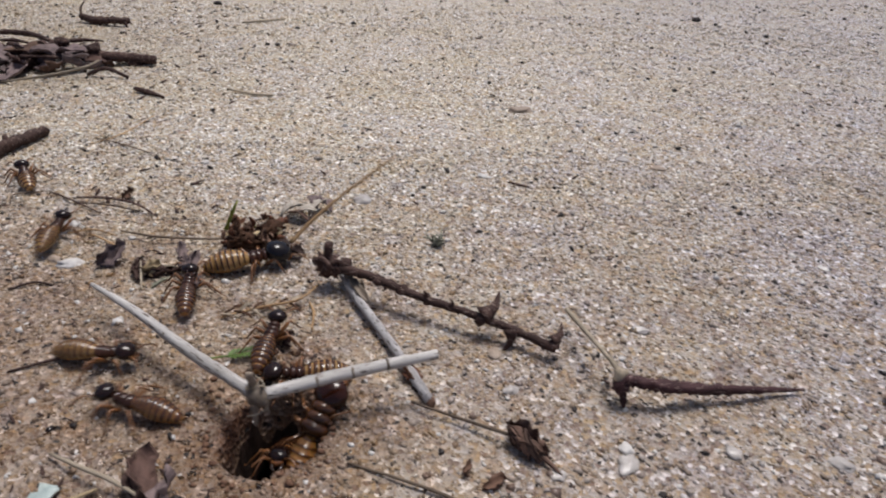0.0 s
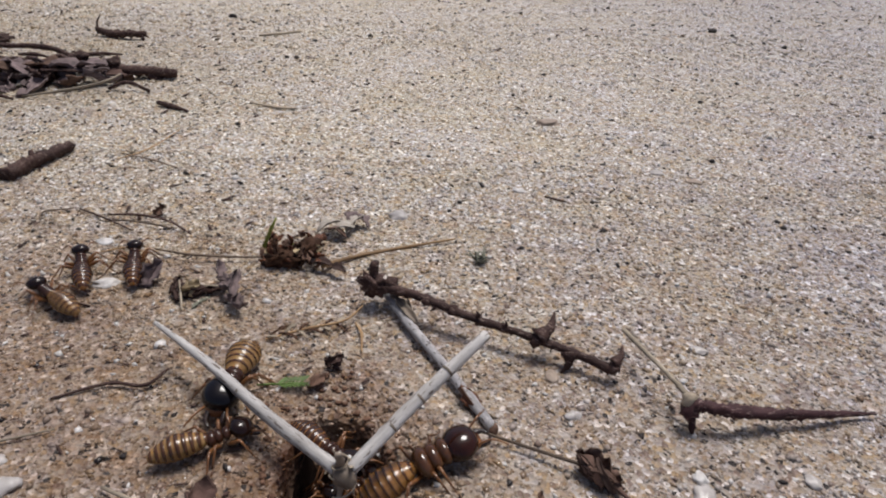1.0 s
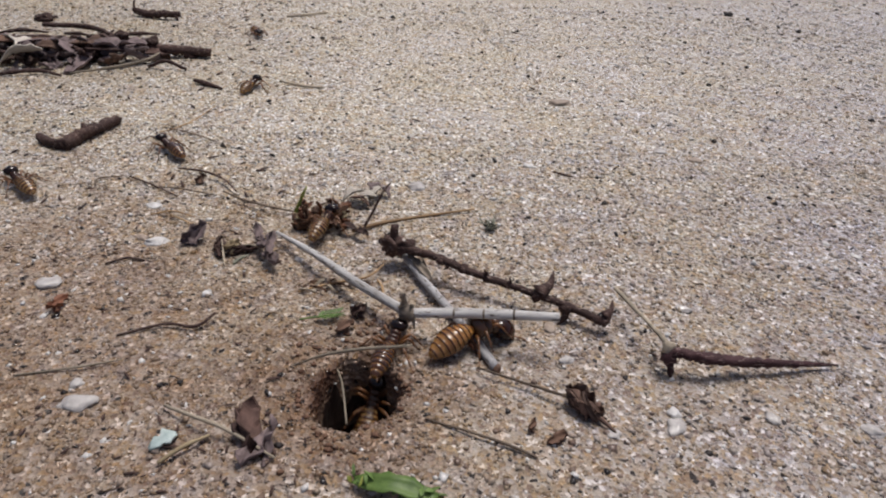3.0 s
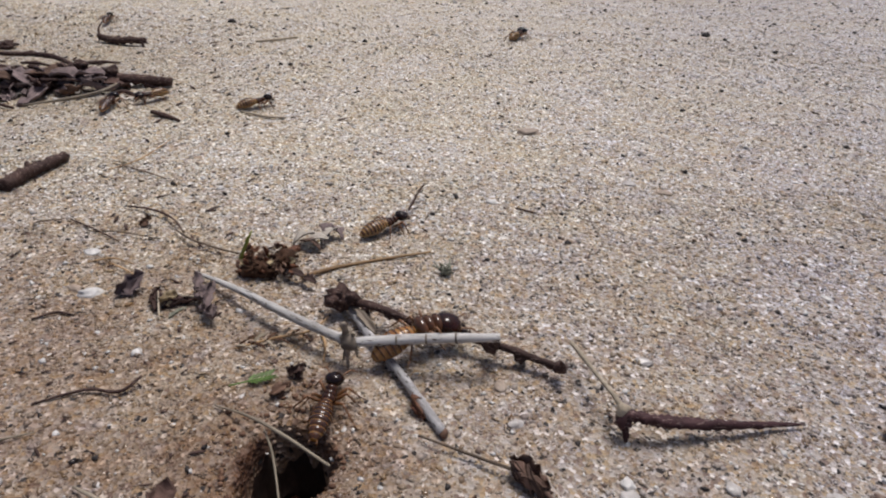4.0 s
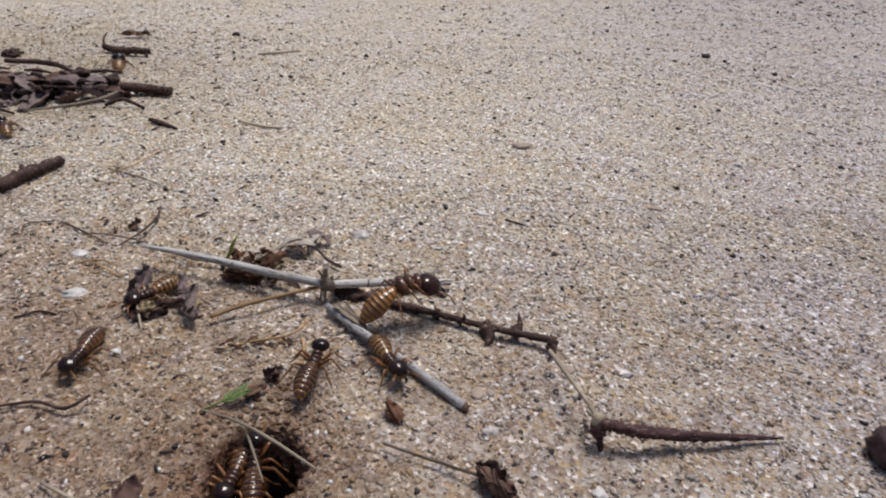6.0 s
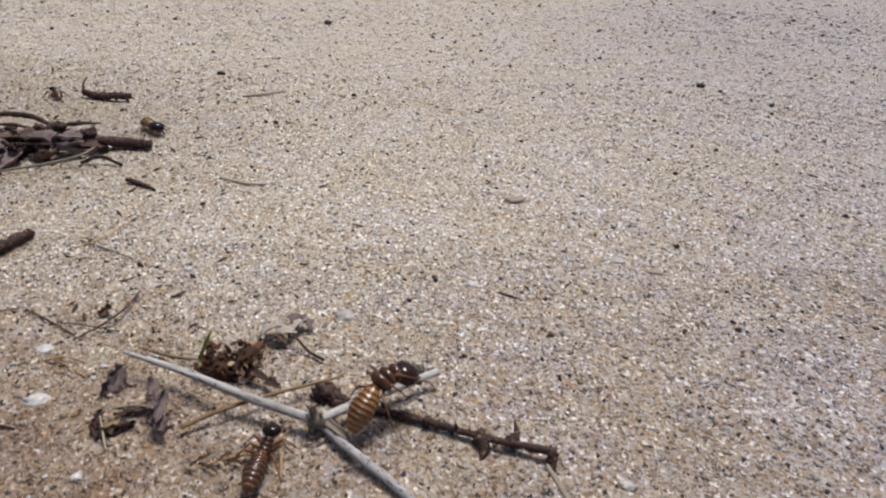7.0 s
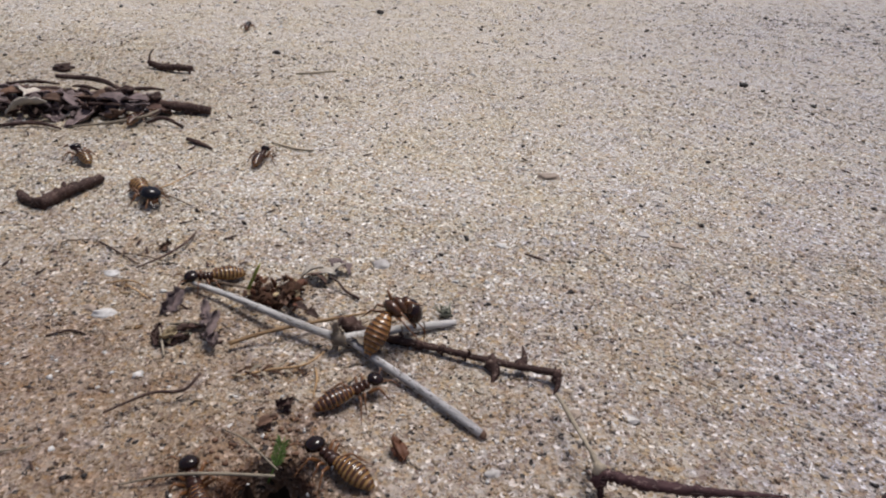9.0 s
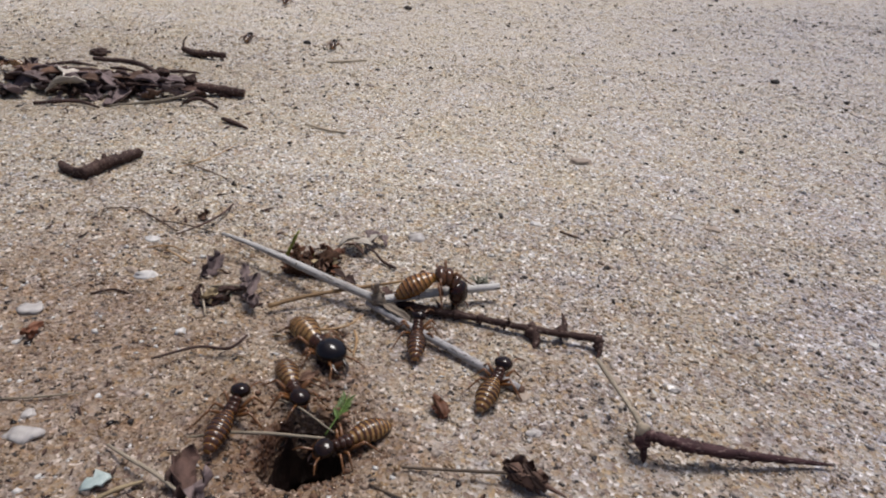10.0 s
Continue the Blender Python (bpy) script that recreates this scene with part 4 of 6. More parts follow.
def build_dead_insect_like_leaf():
    t = holder("withered_leaf", place(-2.98, 7.42, ground_z(-2.98, 7.42)), "dark grey withered leaf with curled lobes", "leaf")
    for k, (x, y, z, s, wd, rx, ry, rz, m) in enumerate(((-0.22, 0.32, 0.12, 0.36, 0.42, 20, -25, 120, LITTER_GREY), (-0.05, 0.05, 0.13, 0.42, 0.34, -10, 8, 115, LITTER_GREY), (0.14, -0.28, 0.12, 0.36, 0.5, 10, 10, 120, LITTER_GREY),
                                                         (-0.3, 0.0, 0.07, 0.45, 0.25, 0, 0, 30, LITTER), (0.05, -0.1, 0.2, 0.5, 0.3, 30, -12, 95, LITTER_GREY), (-0.32, -0.2, 0.04, 0.3, 0.16, 0, 0, 60, GREY_GREEN))):
        part("lobe", scrap(s, s * wd * 1.2, 0.35, 330 + k), m, t, "", place(x, y, z, rx, ry, rz))
    part("stalk", tube([(-0.7, 0.1, 0.02), (-0.3, 0.1, 0.10), (0, 0.0, 0.14)], [0.016, 0.02, 0.024], 8, 5, 0.2, 9), STEM_GREY, t)


build_dead_insect_like_leaf()
chip("dark_crumb", -1.48, 6.04, 0.22, BARK, "small black crumpled leaf crumb", 20, -20, 30, 0.08, 340, 0.7, "bark")
chip("dark_crumb", -1.62, 5.74, 0.26, LEAF_BROWN, "small dark brown leaf crumb", 10, -8, 40, 0.06, 342, 0.45, "bark")
chip("red_leaf_chip", -0.06, 5.55, 0.32, LEAF_RED, "small red-brown leaf chip", 25, -12, 120, 0.08, 343, 0.6)
chip("grey_leaf_chip", -2.35, 3.98, 0.58, LITTER, "dark grey crumpled leaf half buried in the sand", 40, -10, 110, 0.06, 344, 0.5)
chip("grey_leaf_chip", -2.12, 3.80, 0.50, LITTER_GREY, "dark grey crumpled leaf half buried in the sand", -20, -14, 60, 0.05, 345, 0.4)
chip("red_leaf_chip", -4.68, 9.69, 0.22, LEAF_BROWN, "small dark red-brown leaf scrap", 30, -20, 60, 0.06, 361, 0.7)
shoved.append(chip("tan_leaf_scrap", -3.45, 7.38, 0.24, PALE_LEAF, "small tan leaf scrap lying on a bark chip", 10, -12, 30, 0.12, 372, 0.6))
shoved.append(stick("straw_bit", [(-3.62, 7.48, 0.16), (-3.52, 7.2, 0.10), (-3.46, 7.02, 0.03)], [0.011, 0.014, 0.010], STEM_GREY, "short grey stem bit leaning on a bark chip", seed=91))
chip("red_leaf_chip", -5.2, 5.95, 0.28, LEAF_RED, "small red-brown leaf chip", 15, 0, 60, 0.06, 346, 0.5)
chip("red_leaf_chip", 0.75, 4.12, 0.24, LEAF_BROWN, "brown leaf chip flat on the sand", 12, -8, 25, 0.03, 347, 0.5)
chip("red_leaf_chip", 0.5, 4.25, 0.17, LEAF_BROWN, "brown leaf chip flat on the sand", 8, 4, 60, 0.04, 348, 0.4)


def build_fern():
    t = holder("dry_leaflet", place(-1.9, 6.72, ground_z(-1.9, 6.72)), "pale tan dry feathery leaflet on the sand", "leaf")
    part("midrib", tube([(-0.45, -0.2, 0.03), (0, 0, 0.06), (0.42, 0.12, 0.1), (0.62, 0.4, 0.14)], [0.012, 0.018, 0.016, 0.01], 12, 5), STEM_TAN, t)
    for k in range(6):
        for s in (1, -1):
            part("leaflet", blade(0.26 - 0.02 * k + 0.05 * (k % 2), 0.035, 0.10, 360 + k + 9 * s, 0.008, 6, 0.6), (STEM_TAN, MOSS, LITTER, STEM_GREY)[(k * 2 + s) % 4], t, "",
                 place(-0.33 + 0.14 * k, -0.13 + 0.05 * k + s * 0.07, 0.05, 10 * s, -6 + 5 * (k % 3), 14 + s * (34 + 9 * (k % 3))))


build_fern()
stick("tan_straw", [(-1.35, 6.9, 0.03), (-1.25, 6.6, 0.07), (-1.22, 6.3, 0.04)], [0.013, 0.018, 0.010], STEM_TAN, "short tan stem bit on sand", seed=87)


def build_mossy_blade():
    t = holder("moss_pad", place(-0.82, 3.40, ground_z(-0.82, 3.40)), "bright green leaf and moss sprig on the sand", "leaf")
    part("blade", blade(0.80, 0.20, 0.06, 399, 0.012, 10, 0.25, 0.25), GREEN, t, "bright green leaf blade", place(0.0, -0.02, 0.07, 12, -3, -12))
    rng = random.Random(4)
    for k in range(30):
        part("leaflet", blade(rng.uniform(0.07, 0.13), 0.04, 0.1, 400 + k, 0.008, 4, 0.4), YELLOW_GREEN if k % 4 == 0 else GREEN, t, "",
             place(-0.42 + 0.84 * k / 29, 0.10 - 0.22 * (k / 29) + rng.uniform(-0.06, 0.06), rng.uniform(0.03, 0.13), rng.uniform(-30, 30), rng.uniform(-50, 0), rng.uniform(0, 360)))


build_mossy_blade()

# ---- pebbles ----
PEBBLES = [(-5.09, 8.70, 0.17, 0.12, QUARTZ, "white"), (-4.64, 7.66, 0.24, 0.15, QUARTZ, "white"), (-5.60, 6.44, 0.22, 0.17, CLEAR_QUARTZ, "milky"),
           (-4.16, 4.32, 0.27, 0.17, CLEAR_QUARTZ, "milky"), (-4.32, 4.62, 0.12, 0.1, CLEAR_QUARTZ, "milky"), (2.06, 4.45, 0.13, 0.2, CLEAR_QUARTZ, "milky"),
           (2.10, 4.66, 0.12, 0.1, QUARTZ, "white"), (1.03, 5.41, 0.11, 0.11, CLEAR_QUARTZ, "milky"), (1.09, 10.95, 0.17, 0.12, QUARTZ, "white"),
           (5.60, 8.58, 0.09, 0.08, QUARTZ, "white"), (5.91, 8.24, 0.13, 0.07, QUARTZ, "white"), (-0.96, 9.84, 0.22, 0.18, CLEAR_QUARTZ, "milky"),
           (1.36, 4.28, 0.10, 0.10, CLEAR_QUARTZ, "milky"), (-4.9, 7.75, 0.16, 0.1, TAN_STONE, "tan"), (2.16, 14.7, 0.40, 0.22, TAN_STONE, "flat tan"),
           (3.15, 4.62, 0.14, 0.11, CLEAR_QUARTZ, "milky"), (2.75, 6.6, 0.15, 0.1, CLEAR_QUARTZ, "milky"), (2.05, 6.55, 0.14, 0.1, TAN_STONE, "tan"),
           (3.9, 12.2, 0.2, 0.15, CLEAR_QUARTZ, "milky"), (4.5, 11.8, 0.22, 0.14, TAN_STONE, "grey-brown"), (0.9, 6.0, 0.14, 0.1, TAN_STONE, "tan"), (4.2, 4.55, 0.16, 0.12, CLEAR_QUARTZ, "milky")]
for k, (x, y, a, b, mat, word) in enumerate(PEBBLES):
    thing("pebble", lump(a * 0.72, b * 0.72, min(a, b) * 0.42, 500 + k, 0.45, 3, 1.5), mat, place(x, y, ground_z(x, y) + min(a, b) * 0.02, 0, 0, (k * 67) % 180 if a < 0.2 else 8),
          f"smooth {word} quartz pebble in the sand" if "tan" not in word and "brown" not in word else f"{word} pebble in the sand", "pebble")
thing("dark_stone", lump(0.36, 0.28, 0.22, 543, 0.35, 3, 2.0), DARK_STONE, place(5.5, 5.42, ground_z(5.5, 5.42) + 0.09, 0, 6, 20), "dark purplish-brown stone in the sand", "stone")
thing("blue_chip", blade(0.28, 0.15, 0.1, 545, 0.03, 6, 0.5, 0.4), BLUE_CHIP, place(-3.1, 3.85, ground_z(-3.1, 3.85) + 0.03, 10, -10, 40), "pale blue-green chip on the sand", "chip")
for k, (x, y, s) in enumerate(((10.3, 26.6, 0.22), (10.8, 25.9, 0.13), (11.9, 24.0, 0.14), (5.3, 10.1, 0.07), (-4.5, 13.8, 0.08), (6.4, 16.9, 0.1), (5.2, 12.8, 0.09), (1.6, 16.8, 0.08), (-4.3, 19.6, 0.12), (0.9, 8.9, 0.06), (8.2, 19, 0.1), (2.1, 6.05, 0.06), (-0.5, 12.4, 0.06), (4.0, 8.3, 0.06), (-7.5, 25, 0.2), (-5.6, 37, 0.3))):
    s *= 0.72
    thing("black_grain", lump(s, s * 0.8, s * 0.6, 560 + k, 0.5, 2, 2.0), BLACK_GRAIN, place(x, y, ground_z(x, y) + s * 0.3, 0, 0, k * 40), "black mineral grain on the sand", "grain", "black grains")


# ---- the grains of sand ----
def grain_size(y):
    return np.interp(y, [3, 9, 16, 30, 52, 85, 200], [0.050, 0.052, 0.062, 0.088, 0.14, 0.27, 0.60])


def grain_field(name, y0, y1, cover, seed, step=0.25, material=None, scale=1.0, flat=1.0, label="coarse angular grains of tan, white and black quartz sand"):
    """Loose angular grains scattered over a stretch of the sand, each its own crooked little solid."""
    rs = np.random.RandomState(seed)
    xs, ys = [], []
    for yb in np.arange(y0, y1, step):
        left, right = -(0.72 * yb + 2.6), 0.76 * yb + 2.6
        m = int((right - left) * step * cover / float(grain_size(yb)) ** 2)
        xs.append(rs.uniform(left, right, m))
        ys.append(rs.uniform(yb, yb + step, m))
    x, y = np.concatenate(xs), np.concatenate(ys)
    keep = mouth_reach(x, y) > 0.50
    x, y = x[keep], y[keep]
    n = len(x)
    base = np.array([(1, 0, 0), (-1, 0, 0), (0, 1, 0), (0, -1, 0), (0, 0, 1), (0, 0, -1)], float)
    tri = np.array([(0, 2, 4), (2, 1, 4), (1, 3, 4), (3, 0, 4), (2, 0, 5), (1, 2, 5), (3, 1, 5), (0, 3, 5)])
    k = len(base)
    size = grain_size(y) * scale
    r = size * np.clip(np.exp(rs.normal(0, 0.42, n)), 0.4, 2.7) / 2
    v = base[None] * (1 + rs.uniform(-0.35, 0.35, (n, k, 1))) + rs.uniform(-0.28, 0.28, (n, k, 3))
    v = v * np.stack([np.ones(n), rs.uniform(0.6, 1.0, n), flat * rs.uniform(0.38, 0.72, n)], 1)[:, None] * r[:, None, None]
    a = rs.uniform(0, 2 * np.pi, n)
    tilt, roll = rs.normal(0, 0.45 * flat, n), rs.normal(0, 0.45 * flat, n)
    ca, sa, ct, st, cr, sr = np.cos(a), np.sin(a), np.cos(tilt), np.sin(tilt), np.cos(roll), np.sin(roll)
    vx, vy, vz = v[..., 0], v[..., 1], v[..., 2]
    vy, vz = vy * ct[:, None] - vz * st[:, None], vy * st[:, None] + vz * ct[:, None]
    vx, vz = vx * cr[:, None] + vz * sr[:, None], -vx * sr[:, None] + vz * cr[:, None]
    vx, vy = vx * ca[:, None] - vy * sa[:, None], vx * sa[:, None] + vy * ca[:, None]
    v = np.stack([vx, vy, vz], -1)
    z = relief(x, y) + r * rs.uniform(-0.45, 0.06, n) + (0.008 if scale > 1 else 0.0)
    v = (v + np.stack([x, y, z], 1)[:, None]) * CM
    f = (tri[None] + (np.arange(n) * k)[:, None, None]).reshape(-1)
    me = bpy.data.meshes.new(name)
    me.vertices.add(n * k)
    me.vertices.foreach_set("co", v.reshape(-1).astype(np.float32))
    me.loops.add(len(f))
    me.loops.foreach_set("vertex_index", f.astype(np.int32))
    me.polygons.add(len(f) // 3)
    me.polygons.foreach_set("loop_start", np.arange(0, len(f), 3, dtype=np.int32))
    me.update()
    me.validate()
    me.materials.append(material or GRAINS)
    return tagged(new(name, me), label, "sand", kind="stuff")


grain_field("sand_grains", 2.4, 12.0, 1.5, 11, flat=0.9)
grain_field("sand_grains", 12.0, 26.0, 0.85, 12, flat=0.75)
grain_field("sand_grains", 26.0, 50.0, 0.70, 13, flat=0.45)
grain_field("sand_grains", 50.0, 84.0, 0.55, 14, 1.0, flat=0.32)
grain_field("sand_grains", 84.0, 200.0, 0.22, 15, 2.0, flat=0.35)
grain_field("black_sand_grains", 2.4, 9.0, 0.032, 31, 0.5, BLACK_GRAIN, 1.0, label="black mineral grains strewn among the sand")
grain_field("black_sand_grains", 9.0, 60.0, 0.015, 32, 1.0, BLACK_GRAIN, 1.25, label="black mineral grains strewn among the sand")
grain_field("white_sand_grains", 2.4, 60.0, 0.021, 33, 1.0, QUARTZ, 1.2, label="larger white quartz grains strewn among the sand")


def litter_specks():
    """Fine plant crumbs strewn over the sand, thickest on the nest's side."""
    rs = np.random.RandomState(21)
    bm = bmesh.new()
    for k in range(300):
        y = 3.2 + 22 * rs.rand() ** 1.6
        x = -1.5 - (0.62 * y) * rs.rand() ** 0.8 + rs.normal(0, 0.8) + (rs.rand() < 0.25) * rs.uniform(0, 0.9 * y)
        if math.hypot(x - HOLE[0], y - HOLE[1]) < 0.75:
            continue
        s = rs.uniform(0.012, 0.03) * (1 + 0.07 * y)
        a = rs.uniform(0, math.pi)
        l = s * rs.uniform(0.8, 2.4)
        z = ground_z(x, y) + 0.02
        dx, dy = math.cos(a) * l, math.sin(a) * l
        tube([(x - dx, y - dy, z), (x, y, z + 0.25 * s), (x + dx, y + dy, z + rs.uniform(0, 0.5) * s)], [s * 0.3, s * 0.55, s * 0.2], 4, 5, 0.5, k, bm, 0.6)
    ob = new("litter_specks", mesh_of("litter_specks", bm, LITTER))
    tagged(ob, "fine dark plant crumbs strewn on the sand", "litter", kind="stuff")


litter_specks()


def soil_crumbs():
    """Dark damp crumbs that the insects have dropped round the nest's mouth, thickest on its western side."""
    rs = np.random.RandomState(77)
    bm = bmesh.new()
    for k in range(130):
        a, far = rs.uniform(0, 2 * math.pi), 0.50 + abs(rs.normal(0, 0.15))
        far *= 1.35 if math.cos(a) < 0.2 else 1.0
        x, y = HOLE[0] + 0.84 * far * math.cos(a), HOLE[1] + 1.06 * far * math.sin(a)
        s = rs.uniform(0.012, 0.034)
        lump(s * rs.uniform(0.8, 1.5), s, s * 0.75, k, 0.7, 1, 2.0, bm, (x, y, ground_z(x, y) + 0.6 * s))
    tagged(new("soil_crumbs", mesh_of("soil_crumbs", bm, SOIL_CRUMB)), "red-brown damp soil crumbs round the nest hole", "soil", kind="stuff")


soil_crumbs()


# ---- what moves ----
def crawl(ob, rows):
    """Key a termite's way (seconds, place, height above the sand, heading and, where given, pitch) and the swing of its legs."""
    size = ob.scale[0]
    keys = []
    for i, (t, x, y, z, yaw, *pitch) in enumerate(rows):
        nxt = rows[min(i + 1, len(rows) - 1)]
        prv = rows[max(i - 1, 0)]
        tilt = 0.0 if z > -0.15 else max(-28.0, min(28.0, (prv[3] - nxt[3]) * 40))
        if ob is TERMITES["R"] and t >= 3.0:
            tilt = float(np.interp(t, [3.3, 4.0, 4.5, 5.2, 6.3, 8.5, 9.0, 9.5, 10.0], [-8, -12, -24, -22, -30, -38, -38, -34, -20]))
        if pitch:
            tilt = pitch[0]
        hole = mouth_reach(x, y) < 0.75
        keys.append((t, place(x, y, z + (0.0 if z <= -0.3 else -0.06 if hole else ground_z(x, y)), 0, tilt, yaw)))
    walk(ob, keys)
    ts = np.array([r[0] for r in rows])
    times = np.linspace(0, 10, 61)
    px, py = np.interp(times, ts, [r[1] for r in rows]), np.interp(times, ts, [r[2] for r in rows])
    way = np.concatenate([[0], np.cumsum(np.hypot(np.diff(px), np.diff(py)))]) / size
    legs = [c for c in ob.children if c.name.split(".")[0] == "leg"]
    for k, leg in enumerate(legs):
        base = leg.matrix_basis.copy()
        sign = 1 if base.translation.y > 0 else -1
        phase = math.pi * ((k % 3 + (k // 3)) % 2)
        walk(leg, [(t, base @ pose(0, 0, 0, sign * 7 * max(0, math.cos(s * 9 + phase)), 0, sign * 20 * math.sin(s * 9 + phase + 0.4 * k))) for t, s in zip(times, way)])


def hunch(ob, rows):
    """Key how far a termite bends its thorax and head round a stick: seconds, degrees down and degrees to its right at each joint."""
    plates = [c for c in ob.children if c.name.split(".")[0] == "thorax_plate"]
    head = [c for c in ob.children if c.name.split(".")[0] == "head"][0]
    keys = {}
    for t, down, right in rows:
        at = place(0.055, 0, 0.175)
        for plate, share in zip(plates, (0.25, 0.8, 1.2)):
            at = at @ place(0, 0, 0, 0, down * share, -right) @ place(0.100, 0, 0)
            keys.setdefault(plate, []).append((t, at))
        keys.setdefault(head, []).append((t, at @ place(0, 0, 0, 0, down * 1.5, -right) @ place(0.155, 0, -0.005) @ place(0, 0, 0, 0, down * 0.95, 0)))
    for ob, way in keys.items():
        walk(ob, way)


def between(a, b):
    """The pose at a whose x axis points to b."""
    a, b = Vector(a) * CM, Vector(b) * CM
    m = (b - a).to_track_quat("X", "Z").to_matrix().to_4x4()
    m.translation = a
    return m


def motions():
    crawl(TERMITES['S1'], [
        (0.00, -2.32, 7.71, 0.00, 20), (0.25, -2.32, 7.32, 0.00, -23), (0.50, -2.33, 6.93, 0.00, -65), (1.00, -2.47, 5.75, 0.00, -94), (1.50, -2.04, 4.92, 0.10, -65),
        (2.00, -1.92, 4.66, 0.00, -2), (2.20, -1.62, 4.59, 0.00, -24), (2.70, -1.30, 4.85, -0.90, -40), (3.30, -0.67, 5.59, -2.10, -60), (3.85, -0.67, 5.59, -2.10, -15),
        (4.40, -0.67, 5.59, -2.10, 30), (5.00, -1.24, 4.31, -0.22, 16), (5.20, -0.80, 4.27, 0.00, -10), (5.80, 0.60, 3.30, 0.00, -30), (6.30, 1.00, 2.20, 0.00, -70),
        (10.00, 1.50, 1.20, 0.00, -80)])
    crawl(TERMITES['b'], [
        (0.00, -2.84, 6.92, 0.00, 102), (0.20, -3.07, 6.87, 0.00, 130), (0.40, -3.74, 7.26, 0.00, 150), (0.50, -4.08, 7.27, 0.00, 142), (0.60, -4.58, 7.38, 0.00, 160),
        (0.80, -4.91, 7.46, 0.00, 150), (0.90, -4.93, 7.74, 0.00, 130), (1.00, -4.98, 7.79, 0.00, 115), (1.50, -6.04, 9.16, 0.00, 114), (1.75, -7.18, 10.19, 0.00, 46),
        (2.00, -8.32, 11.22, 0.00, -22), (2.10, -8.75, 11.37, 0.00, 45), (2.20, -9.18, 11.51, 0.00, 111), (3.30, -10.89, 20.08, 0.00, 162), (3.50, -12.05, 20.99, 0.00, 115),
        (4.00, -11.50, 24.00, 0.00, 100), (5.00, -11.00, 25.00, 0.00, 40), (6.30, -10.50, 23.00, 0.00, 0), (6.65, -10.99, 22.18, 0.00, 65), (7.00, -11.47, 21.36, 0.00, 130),
        (7.50, -12.40, 23.99, 0.00, 103), (8.00, -11.41, 25.94, 0.00, 74), (8.50, -12.98, 27.43, 0.00, 30), (9.00, -10.00, 29.00, 0.00, 100), (10.00, -11.00, 33.00, 0.00, 100)])
    crawl(TERMITES['c'], [
        (0.00, -3.43, 5.67, 0.00, -6), (0.10, -3.07, 5.71, 0.00, -20), (0.20, -2.70, 5.33, 0.00, -40), (0.30, -2.39, 5.08, 0.00, -50), (0.40, -2.26, 4.72, 0.00, -50),
        (0.50, -2.17, 4.60, 0.00, -22), (0.60, -1.91, 4.48, 0.00, -10), (0.80, -2.08, 4.50, 0.00, 10), (1.00, -2.53, 4.78, 0.00, 23), (1.25, -1.95, 4.80, 0.00, 5),
        (1.50, -1.62, 4.90, 0.00, -5), (2.00, -1.20, 4.95, -0.50, -60), (2.30, -0.96, 4.41, -1.25, -10), (2.60, -0.72, 3.88, -2.00, 40), (3.00, -1.20, 4.95, -0.60, 80),
        (3.30, -1.41, 5.03, -0.10, 89), (3.70, -0.72, 3.88, -2.00, 120), (5.50, -0.56, 4.01, -2.00, 160), (5.77, -1.09, 4.47, -1.33, 215), (6.03, -1.63, 4.92, -0.67, 271),
        (6.30, -2.22, 5.38, 0.00, 329), (6.40, -2.07, 5.17, 0.00, 335), (6.50, -1.96, 5.10, 0.00, 338), (7.00, -1.30, 4.85, -0.90, 330), (7.50, -0.43, 4.17, -2.10, 400), (8.60, -1.10, 4.85, -0.80, 420),
        (8.80, -0.87, 5.01, -0.40, 465), (9.00, -0.64, 5.16, 0.00, 510), (9.25, -0.70, 5.07, 0.00, 555), (9.50, -0.75, 4.98, 0.00, 600), (10.00, -0.87, 4.84, 0.00, 586)])
    crawl(TERMITES['d'], [
        (0.00, -2.68, 4.89, 0.00, 164), (0.10, -3.34, 4.97, 0.00, 180), (0.20, -3.96, 5.00, 0.00, 170), (0.30, -4.38, 5.44, 0.00, 130), (0.40, -5.00, 6.65, 0.00, 110),
        (0.50, -5.22, 7.06, 0.00, 120), (0.60, -5.33, 7.05, 0.00, 150), (0.70, -5.58, 7.05, 0.00, 170), (1.00, -7.50, 7.40, 0.00, 180), (1.50, -12.00, 8.00, 0.00, 180),
        (10.00, -18.00, 9.00, 0.00, 180)])
    crawl(TERMITES['e'], [
        (0.00, -5.07, 8.18, 0.00, 94), (0.20, -5.18, 9.77, 0.00, 90), (0.40, -5.96, 11.03, 0.00, 120), (0.60, -7.57, 11.93, 0.00, 150), (0.80, -8.35, 12.89, 0.00, 130),
        (1.10, -13.00, 13.60, 0.00, 150), (1.60, -18.00, 14.00, 0.00, 150), (10.00, -22.00, 15.00, 0.00, 150)])
